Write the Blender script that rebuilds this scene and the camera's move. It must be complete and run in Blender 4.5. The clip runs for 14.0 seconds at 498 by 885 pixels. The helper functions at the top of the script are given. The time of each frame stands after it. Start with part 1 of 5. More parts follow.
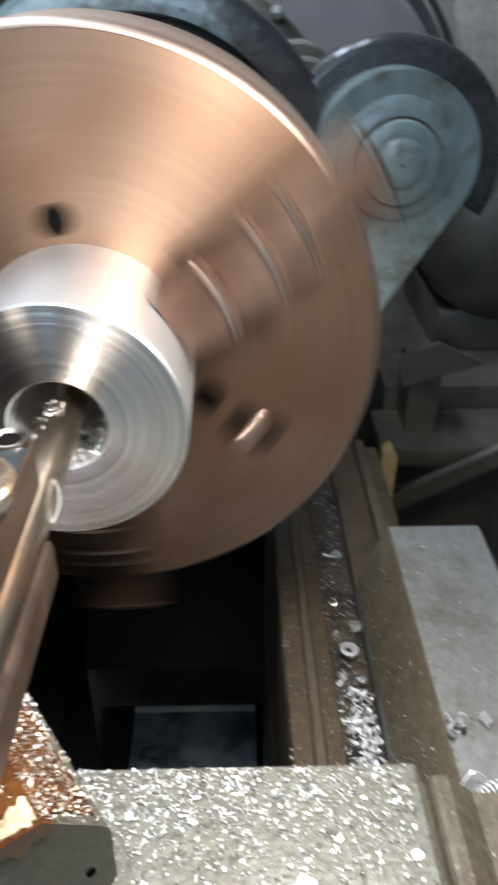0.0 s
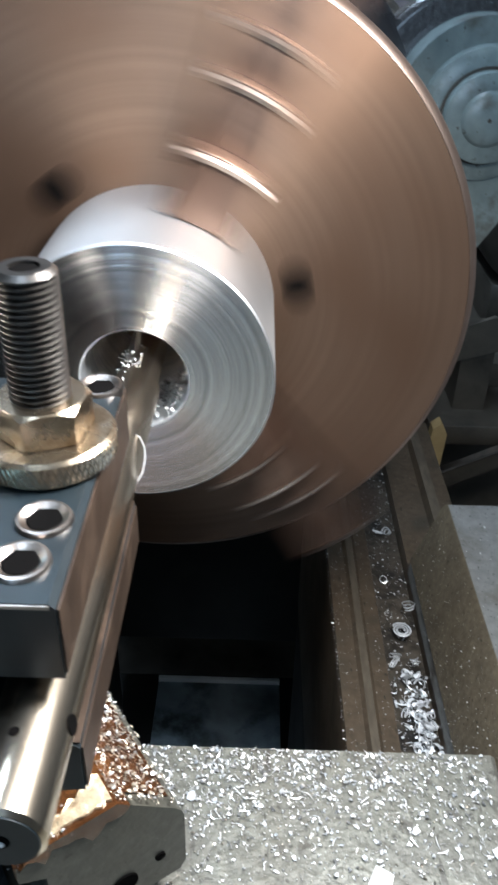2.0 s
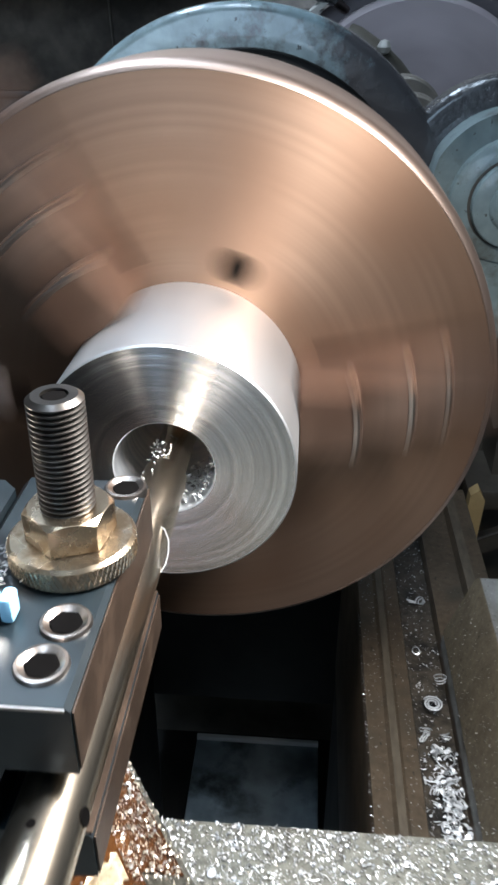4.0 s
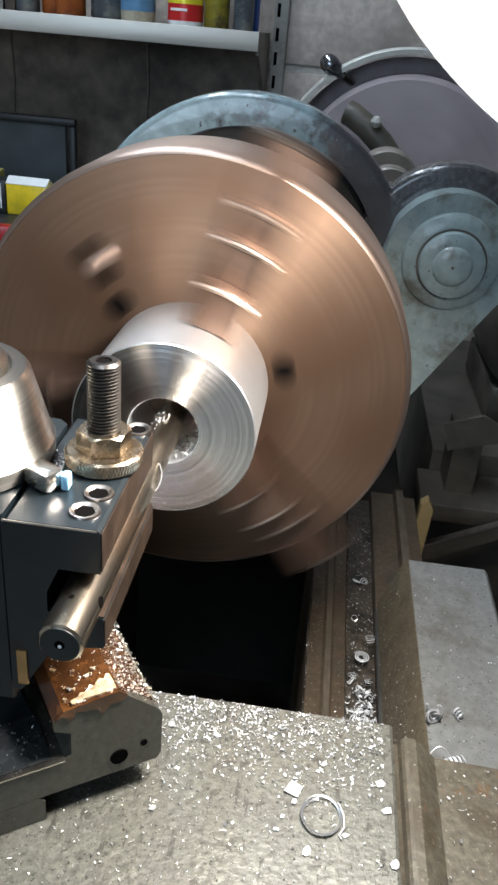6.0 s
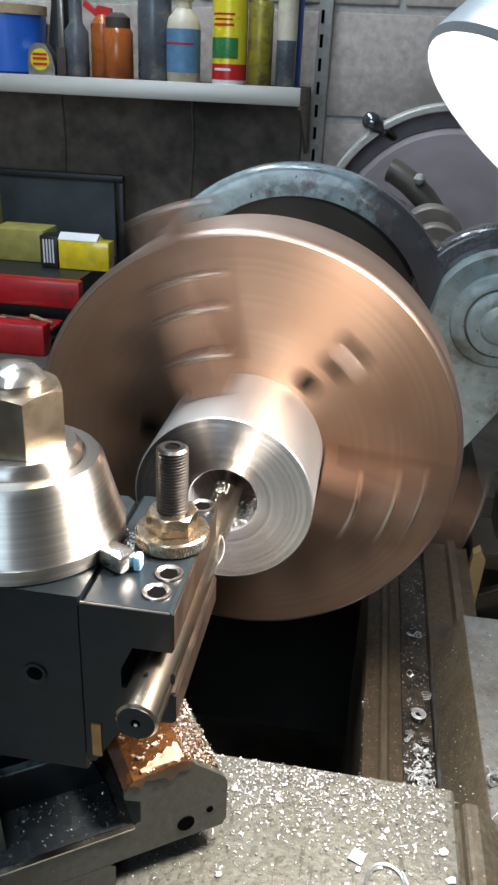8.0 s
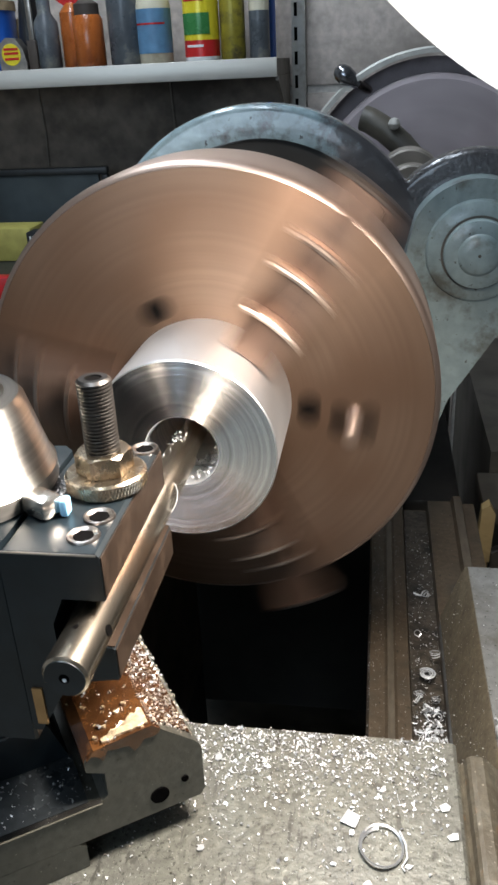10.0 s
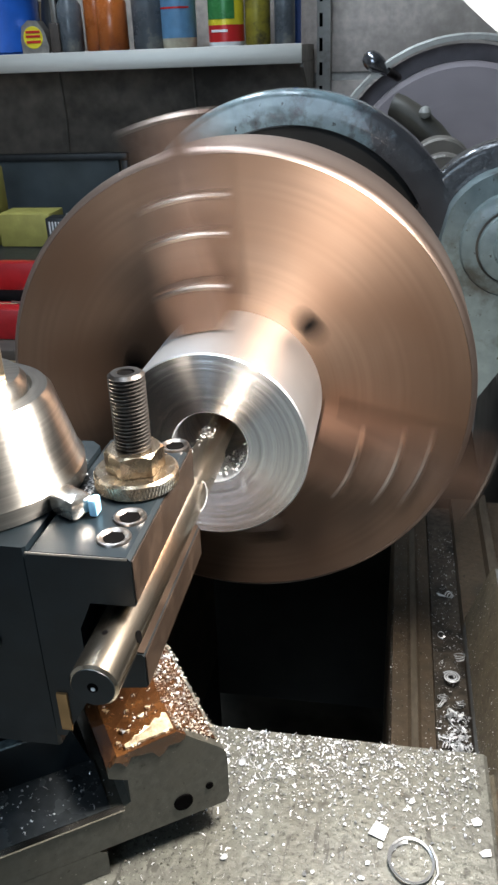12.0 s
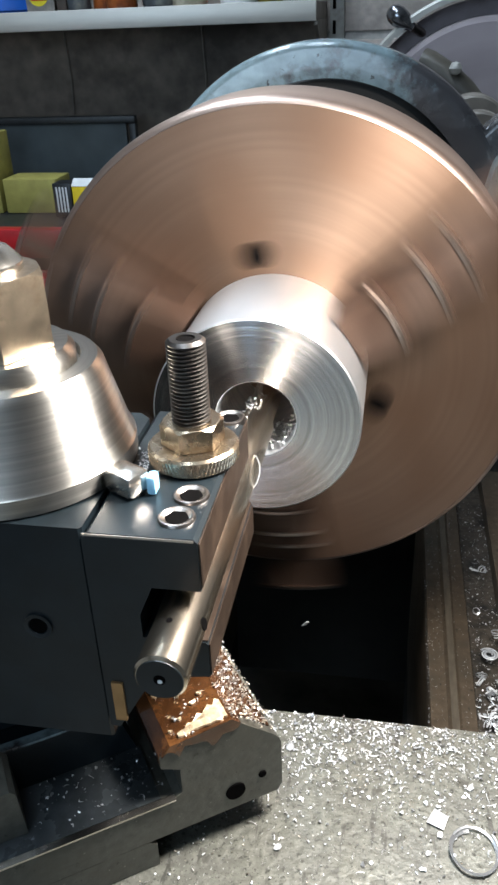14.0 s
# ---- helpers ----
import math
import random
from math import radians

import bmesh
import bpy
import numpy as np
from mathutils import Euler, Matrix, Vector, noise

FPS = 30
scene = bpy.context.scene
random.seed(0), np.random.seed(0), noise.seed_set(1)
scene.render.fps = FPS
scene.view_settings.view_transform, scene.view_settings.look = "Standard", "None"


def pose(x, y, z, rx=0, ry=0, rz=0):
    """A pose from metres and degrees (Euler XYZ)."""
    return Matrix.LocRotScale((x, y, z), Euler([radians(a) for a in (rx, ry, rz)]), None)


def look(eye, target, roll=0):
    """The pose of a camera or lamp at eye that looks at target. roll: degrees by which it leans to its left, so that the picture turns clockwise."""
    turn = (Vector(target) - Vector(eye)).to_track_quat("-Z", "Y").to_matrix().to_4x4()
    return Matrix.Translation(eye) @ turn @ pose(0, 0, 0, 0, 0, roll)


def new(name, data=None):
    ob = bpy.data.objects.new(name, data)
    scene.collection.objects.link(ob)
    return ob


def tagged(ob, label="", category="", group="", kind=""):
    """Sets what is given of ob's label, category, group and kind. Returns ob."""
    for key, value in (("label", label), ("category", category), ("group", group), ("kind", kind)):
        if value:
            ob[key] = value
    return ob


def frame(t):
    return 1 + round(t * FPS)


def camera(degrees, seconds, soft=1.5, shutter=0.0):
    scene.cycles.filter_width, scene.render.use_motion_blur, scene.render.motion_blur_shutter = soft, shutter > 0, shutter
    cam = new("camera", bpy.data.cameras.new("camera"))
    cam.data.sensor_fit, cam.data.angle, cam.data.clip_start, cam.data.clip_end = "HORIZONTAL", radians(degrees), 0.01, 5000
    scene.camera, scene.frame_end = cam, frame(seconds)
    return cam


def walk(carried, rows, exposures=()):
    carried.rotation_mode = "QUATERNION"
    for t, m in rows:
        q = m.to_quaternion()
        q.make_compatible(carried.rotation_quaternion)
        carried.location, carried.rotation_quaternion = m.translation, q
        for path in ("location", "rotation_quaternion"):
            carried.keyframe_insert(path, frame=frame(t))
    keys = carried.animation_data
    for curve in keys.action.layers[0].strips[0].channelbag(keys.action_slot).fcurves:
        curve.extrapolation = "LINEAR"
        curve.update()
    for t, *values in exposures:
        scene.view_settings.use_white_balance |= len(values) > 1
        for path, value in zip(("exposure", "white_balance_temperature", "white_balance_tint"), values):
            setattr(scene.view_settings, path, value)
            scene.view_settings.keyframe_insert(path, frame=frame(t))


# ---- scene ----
cam = camera(34.5, 14.0, soft=2.6, shutter=0.8)
PATH = [
    (0, 0.0624, -0.0340, 0.2726, 59.07, 0.05, -1.32),
    (0.5, 0.0531, -0.0328, 0.2657, 60.59, -0.89, 3.13),
    (1, 0.0459, -0.0292, 0.2572, 59.22, -1.74, 1.77),
    (1.5, 0.0344, -0.0206, 0.2633, 57.04, -2.21, 1.84),
    (2, 0.0388, -0.0182, 0.2579, 57.19, -1.37, 0.96),
    (2.5, 0.0438, -0.0160, 0.2502, 57.00, -0.67, -0.34),
    (3, 0.0391, -0.0064, 0.2625, 57.75, -0.35, 3.02),
    (3.2, 0.0397, -0.0052, 0.2645, 60.02, 0.76, 3.42),
    (5.3, 0.0724, -0.1140, 0.3092, 60.99, -3.13, 7.54),
    (5.5, 0.0757, -0.1295, 0.3126, 62.21, -2.79, 8.15),
    (6, 0.0694, -0.1360, 0.3140, 62.36, -4.49, 6.58),
    (6.5, 0.0710, -0.1270, 0.3131, 61.83, -3.51, 7.34),
    (7, 0.0623, -0.1348, 0.3337, 63.34, -3.87, 9.16),
    (7.5, 0.0643, -0.1385, 0.3353, 64.56, -2.61, 8.96),
    (7.7, 0.0616, -0.1427, 0.3352, 64.78, -2.62, 8.94),
    (9.8, 0.0847, -0.1198, 0.3070, 64.16, 2.52, 8.90),
    (10, 0.0912, -0.1218, 0.2995, 64.46, 2.62, 8.53),
    (10.5, 0.0886, -0.1193, 0.2972, 63.63, 2.05, 9.06),
    (11, 0.0780, -0.1140, 0.2954, 63.73, 1.57, 9.98),
    (11.5, 0.0843, -0.1183, 0.2933, 63.94, 2.74, 9.63),
    (12, 0.0807, -0.1108, 0.2977, 63.76, 2.00, 9.78),
    (12.5, 0.0759, -0.1103, 0.2966, 63.35, 1.48, 10.01),
    (13, 0.0639, -0.0939, 0.2904, 62.12, 2.09, 11.38),
    (13.5, 0.0623, -0.0960, 0.2890, 61.95, 2.39, 10.56),
    (14, 0.0566, -0.0967, 0.2901, 61.65, 2.08, 9.77),
]
walk(cam, [(t, pose(x, y, z, a, b, c)) for t, x, y, z, a, b, c in PATH],
     ((0.0, 0.10, 6050, 9), (0.6, -0.10, 5650, 7), (1.0, -0.10, 5600, 7), (3.0, -0.14, 5650, 6), (5.5, 0.0, 6050, 9), (6.5, 0.05, 6250, 9), (7.0, 0.04, 6250, 9), (7.5, 0.15, 6350, 10), (10.0, 0.05, 6350, 10), (14.0, 0.06, 6000, 8)))

# ---------------------------------------------------------------- light
world = bpy.data.worlds.new("workshop_air")
scene.world = world
world.use_nodes = True
world.node_tree.nodes["Background"].inputs["Color"].default_value = (0.55, 0.7, 1.0, 1)
world.node_tree.nodes["Background"].inputs["Strength"].default_value = 0.05

LAMP_AT = Vector((0.120, 0.145, 0.312))
LAMP_TO = LAMP_AT + 0.2 * Vector((-0.762, -0.309, -1.0))


def area_lamp(name, at, to, width, depth, watts, colour):
    data = bpy.data.lights.new(name, "AREA")
    data.shape, data.size, data.size_y, data.energy, data.color = "RECTANGLE", width, depth, watts, colour
    ob = new(name, data)
    ob.matrix_basis = look(at, to)
    return ob


# ---------------------------------------------------------------- materials
def material(name, colour, rough=0.5, metal=0.0, var=0.25, scale=60.0, bump=0.15, dirt=None, dirt_amount=0.5,
             dirt_scale=14.0, stretch=(1, 1, 1), rough_var=0.15, island=False, coat=0.0, spec=0.5, specks=()):
    """Base colour with grain at one scale and blotches of dirt at another, with fine relief."""
    m = bpy.data.materials.new(name)
    m.use_nodes = True
    n, l = m.node_tree.nodes, m.node_tree.links
    bsdf = n["Principled BSDF"]
    co = n.new("ShaderNodeTexCoord")
    mp = n.new("ShaderNodeMapping")
    mp.inputs["Scale"].default_value = stretch
    l.new(co.outputs["Object"], mp.inputs["Vector"])
    fine = n.new("ShaderNodeTexNoise")
    fine.inputs["Scale"].default_value, fine.inputs["Detail"].default_value = scale, 6
    l.new(mp.outputs["Vector"], fine.inputs["Vector"])
    broad = n.new("ShaderNodeTexNoise")
    broad.inputs["Scale"].default_value, broad.inputs["Detail"].default_value = dirt_scale, 5
    broad.inputs["Roughness"].default_value = 0.65
    l.new(mp.outputs["Vector"], broad.inputs["Vector"])
    ramp = n.new("ShaderNodeValToRGB")
    ramp.color_ramp.elements[0].position, ramp.color_ramp.elements[1].position = 0.3, 0.7
    lo = tuple(c * (1 - var) for c in colour)
    hi = tuple(min(1, c * (1 + var)) for c in colour)
    ramp.color_ramp.elements[0].color, ramp.color_ramp.elements[1].color = (*lo, 1), (*hi, 1)
    l.new(fine.outputs["Fac"], ramp.inputs["Fac"])
    out = ramp.outputs["Color"]
    if dirt:
        mask = n.new("ShaderNodeValToRGB")
        mask.color_ramp.elements[0].position, mask.color_ramp.elements[1].position = 0.62 - 0.3 * dirt_amount, 0.74 - 0.2 * dirt_amount
        l.new(broad.outputs["Fac"], mask.inputs["Fac"])
        mix = n.new("ShaderNodeMix")
        mix.data_type = "RGBA"
        mix.inputs[7].default_value = (*dirt, 1)
        l.new(mask.outputs["Color"], mix.inputs[0])
        l.new(out, mix.inputs[6])
        out = mix.outputs[2]
    for tone, size, level, reach in specks:
        grit = n.new("ShaderNodeTexNoise")
        grit.inputs["Scale"].default_value, grit.inputs["Detail"].default_value, grit.inputs["Roughness"].default_value = size, 3, 0.6
        gm = n.new("ShaderNodeMapping")
        gm.inputs["Scale"].default_value = reach
        l.new(co.outputs["Object"], gm.inputs["Vector"])
        l.new(gm.outputs["Vector"], grit.inputs["Vector"])
        cut = n.new("ShaderNodeMapRange")
        cut.inputs["From Min"].default_value, cut.inputs["From Max"].default_value = level, level + 0.05
        l.new(grit.outputs["Fac"], cut.inputs["Value"])
        over = n.new("ShaderNodeMix")
        over.data_type = "RGBA"
        over.inputs[7].default_value = (*tone, 1)
        l.new(cut.outputs["Result"], over.inputs[0])
        l.new(out, over.inputs[6])
        out = over.outputs[2]
    if island:
        geo = n.new("ShaderNodeNewGeometry")
        hsv = n.new("ShaderNodeHueSaturation")
        rng = n.new("ShaderNodeMapRange")
        rng.inputs["To Min"].default_value, rng.inputs["To Max"].default_value = 0.18, 1.2
        l.new(geo.outputs["Random Per Island"], rng.inputs["Value"])
        l.new(rng.outputs["Result"], hsv.inputs["Value"])
        l.new(out, hsv.inputs["Color"])
        out = hsv.outputs["Color"]
    l.new(out, bsdf.inputs["Base Color"])
    rr = n.new("ShaderNodeMapRange")
    rr.inputs["To Min"].default_value, rr.inputs["To Max"].default_value = max(0.03, rough - rough_var), min(1, rough + rough_var)
    l.new(broad.outputs["Fac"], rr.inputs["Value"])
    l.new(rr.outputs["Result"], bsdf.inputs["Roughness"])
    bsdf.inputs["Metallic"].default_value = metal
    bsdf.inputs["Specular IOR Level"].default_value = spec
    bsdf.inputs["Coat Weight"].default_value = coat
    if bump:
        b = n.new("ShaderNodeBump")
        b.inputs["Strength"].default_value, b.inputs["Distance"].default_value = bump, 0.001
        l.new(fine.outputs["Fac"], b.inputs["Height"])
        l.new(b.outputs["Normal"], bsdf.inputs["Normal"])
    return m


def turned(name, colour, rough, rings=900.0, var=0.2, bump=0.3, metal=1.0, aniso=0.6, blotch=None, axis="Y"):
    """Lathe-turned metal: fine concentric marks about one axis of the object."""
    m = bpy.data.materials.new(name)
    m.use_nodes = True
    n, l = m.node_tree.nodes, m.node_tree.links
    bsdf = n["Principled BSDF"]
    co = n.new("ShaderNodeTexCoord")
    sep = n.new("ShaderNodeSeparateXYZ")
    l.new(co.outputs["Object"], sep.inputs["Vector"])
    flat = n.new("ShaderNodeCombineXYZ")
    other = "Z" if axis == "Y" else "Y"
    l.new(sep.outputs["X"], flat.inputs["X"]), l.new(sep.outputs[other], flat.inputs["Y"])
    ln = n.new("ShaderNodeVectorMath")
    ln.operation = "LENGTH"
    l.new(flat.outputs["Vector"], ln.inputs[0])
    both = n.new("ShaderNodeCombineXYZ")
    l.new(ln.outputs["Value"], both.inputs["X"]), l.new(sep.outputs[axis], both.inputs["Y"])
    nz = n.new("ShaderNodeTexNoise")
    nz.inputs["Scale"].default_value, nz.inputs["Detail"].default_value = rings, 3
    l.new(both.outputs["Vector"], nz.inputs["Vector"])
    wide = n.new("ShaderNodeTexNoise")
    wide.inputs["Scale"].default_value = 22
    l.new(co.outputs["Object"], wide.inputs["Vector"])
    ramp = n.new("ShaderNodeValToRGB")
    ramp.color_ramp.elements[0].position, ramp.color_ramp.elements[1].position = 0.3, 0.7
    ramp.color_ramp.elements[0].color = (*[c * (1 - var) for c in colour], 1)
    ramp.color_ramp.elements[1].color = (*[min(1, c * (1 + var)) for c in colour], 1)
    l.new(nz.outputs["Fac"], ramp.inputs["Fac"])
    out = ramp.outputs["Color"]
    if blotch:
        mix = n.new("ShaderNodeMix")
        mix.data_type = "RGBA"
        mix.inputs[7].default_value = (*blotch, 1)
        mk = n.new("ShaderNodeValToRGB")
        mk.color_ramp.elements[0].position, mk.color_ramp.elements[1].position = 0.42, 0.62
        l.new(wide.outputs["Fac"], mk.inputs["Fac"])
        l.new(mk.outputs["Color"], mix.inputs[0]), l.new(out, mix.inputs[6])
        out = mix.outputs[2]
    l.new(out, bsdf.inputs["Base Color"])
    bsdf.inputs["Metallic"].default_value, bsdf.inputs["Roughness"].default_value = metal, rough
    tan = n.new("ShaderNodeTangent")
    tan.direction_type, tan.axis = "RADIAL", axis
    l.new(tan.outputs["Tangent"], bsdf.inputs["Tangent"])
    bsdf.inputs["Anisotropic"].default_value = aniso
    bsdf.inputs["Anisotropic Rotation"].default_value = 0.25
    b = n.new("ShaderNodeBump")
    b.inputs["Strength"].default_value, b.inputs["Distance"].default_value = bump, 0.0003
    l.new(nz.outputs["Fac"], b.inputs["Height"])
    l.new(b.outputs["Normal"], bsdf.inputs["Normal"])
    return m


def glow(name, colour, strength):
    m = bpy.data.materials.new(name)
    m.use_nodes = True
    bsdf = m.node_tree.nodes["Principled BSDF"]
    bsdf.inputs["Emission Color"].default_value = (*colour, 1)
    bsdf.inputs["Emission Strength"].default_value = strength
    bsdf.inputs["Base Color"].default_value = (0.8, 0.8, 0.8, 1)
    return m


def glass(name, colour, rough=0.1):
    m = bpy.data.materials.new(name)
    m.use_nodes = True
    bsdf = m.node_tree.nodes["Principled BSDF"]
    bsdf.inputs["Base Color"].default_value = (*colour, 1)
    bsdf.inputs["Roughness"].default_value = rough
    bsdf.inputs["Transmission Weight"].default_value = 0.85
    return m


CHUCK = turned("oxidised_chuck_steel", (0.198, 0.129, 0.089), 0.46, 260, 0.10, 0.06, 0.86, 0.62, (0.166, 0.101, 0.066))
# Jaw steel in a dark and a pale copy; the pale steps carry the highlights.
JAW_FACE = turned("dark_brown_jaw_steel", (0.142, 0.094, 0.070), 0.42, 220, 0.12, 0.06, 0.8, 0.5, (0.10, 0.060, 0.042))
JAW = material("highlight_jaw_steel", (0.48, 0.39, 0.33), 0.33, 1.0, 0.2, 90, 0.1, (0.14, 0.088, 0.064), 0.35, 40)
# Paler than the chuck body: the light on its rim is in the colour.
RIM = turned("lit_rim_steel", (0.43, 0.325, 0.27), 0.44, 300, 0.08, 0.1, 1.0, 0.3)
# Near-black colour stands in for the shade down holes, slots and sockets.
DARK_HOLE = material("hole_shade_black", (0.0022, 0.002, 0.002), 0.9, 0.0, 0.3, 80, spec=0.02)
ALU = turned("turned_aluminium", (0.76, 0.75, 0.75), 0.25, 440, 0.32, 0.80, 1.0, 0.9)
ALU_RAW = material("drawn_aluminium", (0.69, 0.70, 0.71), 0.44, 1.0, 0.08, 180, 0.08, stretch=(1, 0.15, 1))
BORE = turned("bored_aluminium", (0.86, 0.90, 0.95), 0.28, 420, 0.15, 0.4, 0.82, 0.0)
STEEL = material("ground_steel", (0.74, 0.70, 0.64), 0.25, 1.0, 0.06, 140, 0.04, (0.5, 0.43, 0.35), 0.15, 50)
STEEL_TURNED = turned("turned_steel", (0.44, 0.42, 0.385), 0.31, 700, 0.15, 0.25, 1.0, 0.75, axis="Z")
BAR_STEEL = material("satin_bar_steel", (0.82, 0.70, 0.55), 0.21, 1.0, 0.04, 300, 0.0, (0.74, 0.66, 0.56), 0.15, 25, rough_var=0.02)
BRASSY = material("passivated_nut_steel", (0.48, 0.40, 0.30), 0.27, 1.0, 0.2, 140, 0.08, (0.24, 0.175, 0.11), 0.42, 110)
NUT_DARK = material("dull_straw_nut_steel", (0.25, 0.205, 0.15), 0.36, 1.0, 0.25, 110, 0.1, (0.14, 0.105, 0.07), 0.4, 60)
BRASS_PAD = material("tarnished_brass_pad", (0.42, 0.26, 0.12), 0.35, 0.8, 0.2, 120, 0.1, (0.2, 0.1, 0.04), 0.4, 80)
THREAD = material("black_steel_thread", (0.10, 0.092, 0.085), 0.32, 1.0, 0.2, 150, 0.05)
BLACKED = material("blackened_tool_steel", (0.0060, 0.0095, 0.0120), 0.36, 0.1, 0.3, 90, 0.1, (0.011, 0.014, 0.017), 0.3, 30, spec=0.5)
SCREW_STEEL = material("oiled_screw_steel", (0.30, 0.265, 0.24), 0.33, 1.0, 0.3, 160, 0.1, (0.14, 0.11, 0.09), 0.4, 120)
EDGE_STEEL = material("rubbed_bare_steel", (0.5, 0.45, 0.4), 0.35, 1.0, 0.2, 120, 0.05)
LEDGE = material("rusty_ledge_iron", (0.082, 0.072, 0.052), 0.55, 0.1, 0.35, 260, 0.6, (0.055, 0.044, 0.028), 0.42, 40, specks=(((0.20, 0.18, 0.14), 480, 0.64, (1, 1, 1)), ((0.10, 0.065, 0.035), 200, 0.62, (1, 0.4, 1))))
CAST = material("oily_cast_iron", (0.070, 0.069, 0.058), 0.40, 0.2, 0.25, 240, 0.3, (0.070, 0.067, 0.054), 0.5, 40,
                specks=(((0.03, 0.028, 0.022), 300, 0.65, (1, 1, 1)), ((0.17, 0.165, 0.14), 500, 0.69, (1, 1, 1))))
SADDLE = material("worn_saddle_iron", (0.114, 0.114, 0.095), 0.44, 0.2, 0.35, 260, 0.5, (0.092, 0.090, 0.076), 0.55, 42, rough_var=0.2,
                  specks=(((0.050, 0.047, 0.038), 1100, 0.60, (1, 1, 1)), ((0.21, 0.21, 0.19), 900, 0.635, (1, 0.6, 1)), ((0.045, 0.044, 0.036), 430, 0.585, (1, 1, 1)), ((0.050, 0.048, 0.040), 240, 0.615, (1, 0.16, 1)), ((0.060, 0.058, 0.048), 120, 0.62, (1, 0.6, 1)), ((0.26, 0.265, 0.25), 700, 0.66, (1, 0.5, 1)), ((0.05, 0.048, 0.04), 60, 0.67, (1, 1, 1))))
# The warm reflection on the black holder is put into this brown.
BROWN_REFLECT = material("brown_reflection_steel", (0.034, 0.022, 0.015), 0.42, 0.45, 0.3, 90, 0.1, (0.055, 0.036, 0.024), 0.3, 70)
FLANK = material("oil_brown_dusty_iron", (0.090, 0.074, 0.049), 0.6, 0.05, 0.25, 300, 0.3, (0.066, 0.054, 0.036), 0.4, 60,
                 specks=(((0.30, 0.28, 0.23), 560, 0.665, (1, 1, 1)), ((0.035, 0.028, 0.018), 330, 0.63, (1, 1, 1))))
WAY = material("oil_browned_way_iron", (0.088, 0.066, 0.044), 0.42, 0.3, 0.25, 240, 0.25, (0.055, 0.046, 0.033), 0.4, 30,
               specks=(((0.24, 0.22, 0.18), 620, 0.67, (1, 1, 1)), ((0.03, 0.025, 0.018), 300, 0.64, (1, 0.5, 1))))
WAY_RIDGE = material("rubbed_way_iron", (0.110, 0.091, 0.067), 0.38, 0.3, 0.25, 260, 0.2, (0.075, 0.062, 0.044), 0.4, 40, stretch=(1, 0.3, 1))
GROOVE = material("black_swarf_sludge", (0.062, 0.052, 0.040), 0.36, 0.2, 0.5, 220, 0.6, (0.012, 0.011, 0.010), 0.5, 50, specks=(((0.2, 0.2, 0.18), 500, 0.66, (1, 1, 1)),))
# The blue sheen on the ledge is mixed into this grey.
LEDGE_FILM = material("oily_blue_sheen_film", (0.040, 0.046, 0.050), 0.28, 0.2, 0.35, 160, 0.3, (0.025, 0.027, 0.028), 0.4, 40, specks=(((0.22, 0.24, 0.25), 520, 0.67, (1, 1, 1)),))
GREY_PAINT = material("blue_grey_machine_enamel", (0.205, 0.270, 0.290), 0.22, 0.0, 0.15, 110, 0.2, (0.045, 0.042, 0.042), 0.42, 40, coat=0.5, specks=(((0.03, 0.028, 0.028), 130, 0.67, (1, 1, 1)),))
PITTED = material("pitted_dark_casting", (0.062, 0.060, 0.063), 0.26, 0.0, 0.4, 260, 0.55, (0.03, 0.027, 0.027), 0.5, 50, coat=0.6, specks=(((0.18, 0.2, 0.21), 240, 0.68, (1, 1, 1)),))


def worn_enamel(name, paint, iron, low, high):
    """Blue-grey enamel that gives way, with a ragged edge, to bare pitted iron along x."""
    m = material(name, paint, 0.24, 0.0, 0.2, 120, 0.5, iron, 0.34, 46, coat=0.55, specks=(((0.03, 0.028, 0.028), 130, 0.67, (1, 1, 1)),))
    n, l = m.node_tree.nodes, m.node_tree.links
    bsdf = n["Principled BSDF"]
    before = bsdf.inputs["Base Color"].links[0].from_socket
    co = n.new("ShaderNodeTexCoord")
    sep = n.new("ShaderNodeSeparateXYZ")
    l.new(co.outputs["Object"], sep.inputs["Vector"])
    nz = n.new("ShaderNodeTexNoise")
    nz.inputs["Scale"].default_value, nz.inputs["Detail"].default_value, nz.inputs["Roughness"].default_value = 70, 6, 0.7
    l.new(co.outputs["Object"], nz.inputs["Vector"])
    add = n.new("ShaderNodeMath")
    add.operation = "MULTIPLY_ADD"
    l.new(nz.outputs["Fac"], add.inputs[0])
    add.inputs[1].default_value = 0.09
    l.new(sep.outputs["X"], add.inputs[2])
    cut = n.new("ShaderNodeMapRange")
    cut.inputs["From Min"].default_value, cut.inputs["From Max"].default_value = low + 0.045, high + 0.045
    l.new(add.outputs[0], cut.inputs["Value"])
    mix = n.new("ShaderNodeMix")
    mix.data_type = "RGBA"
    mix.inputs[7].default_value = (*iron, 1)
    l.new(cut.outputs["Result"], mix.inputs[0])
    l.new(before, mix.inputs[6])
    l.new(mix.outputs[2], bsdf.inputs["Base Color"])
    return m


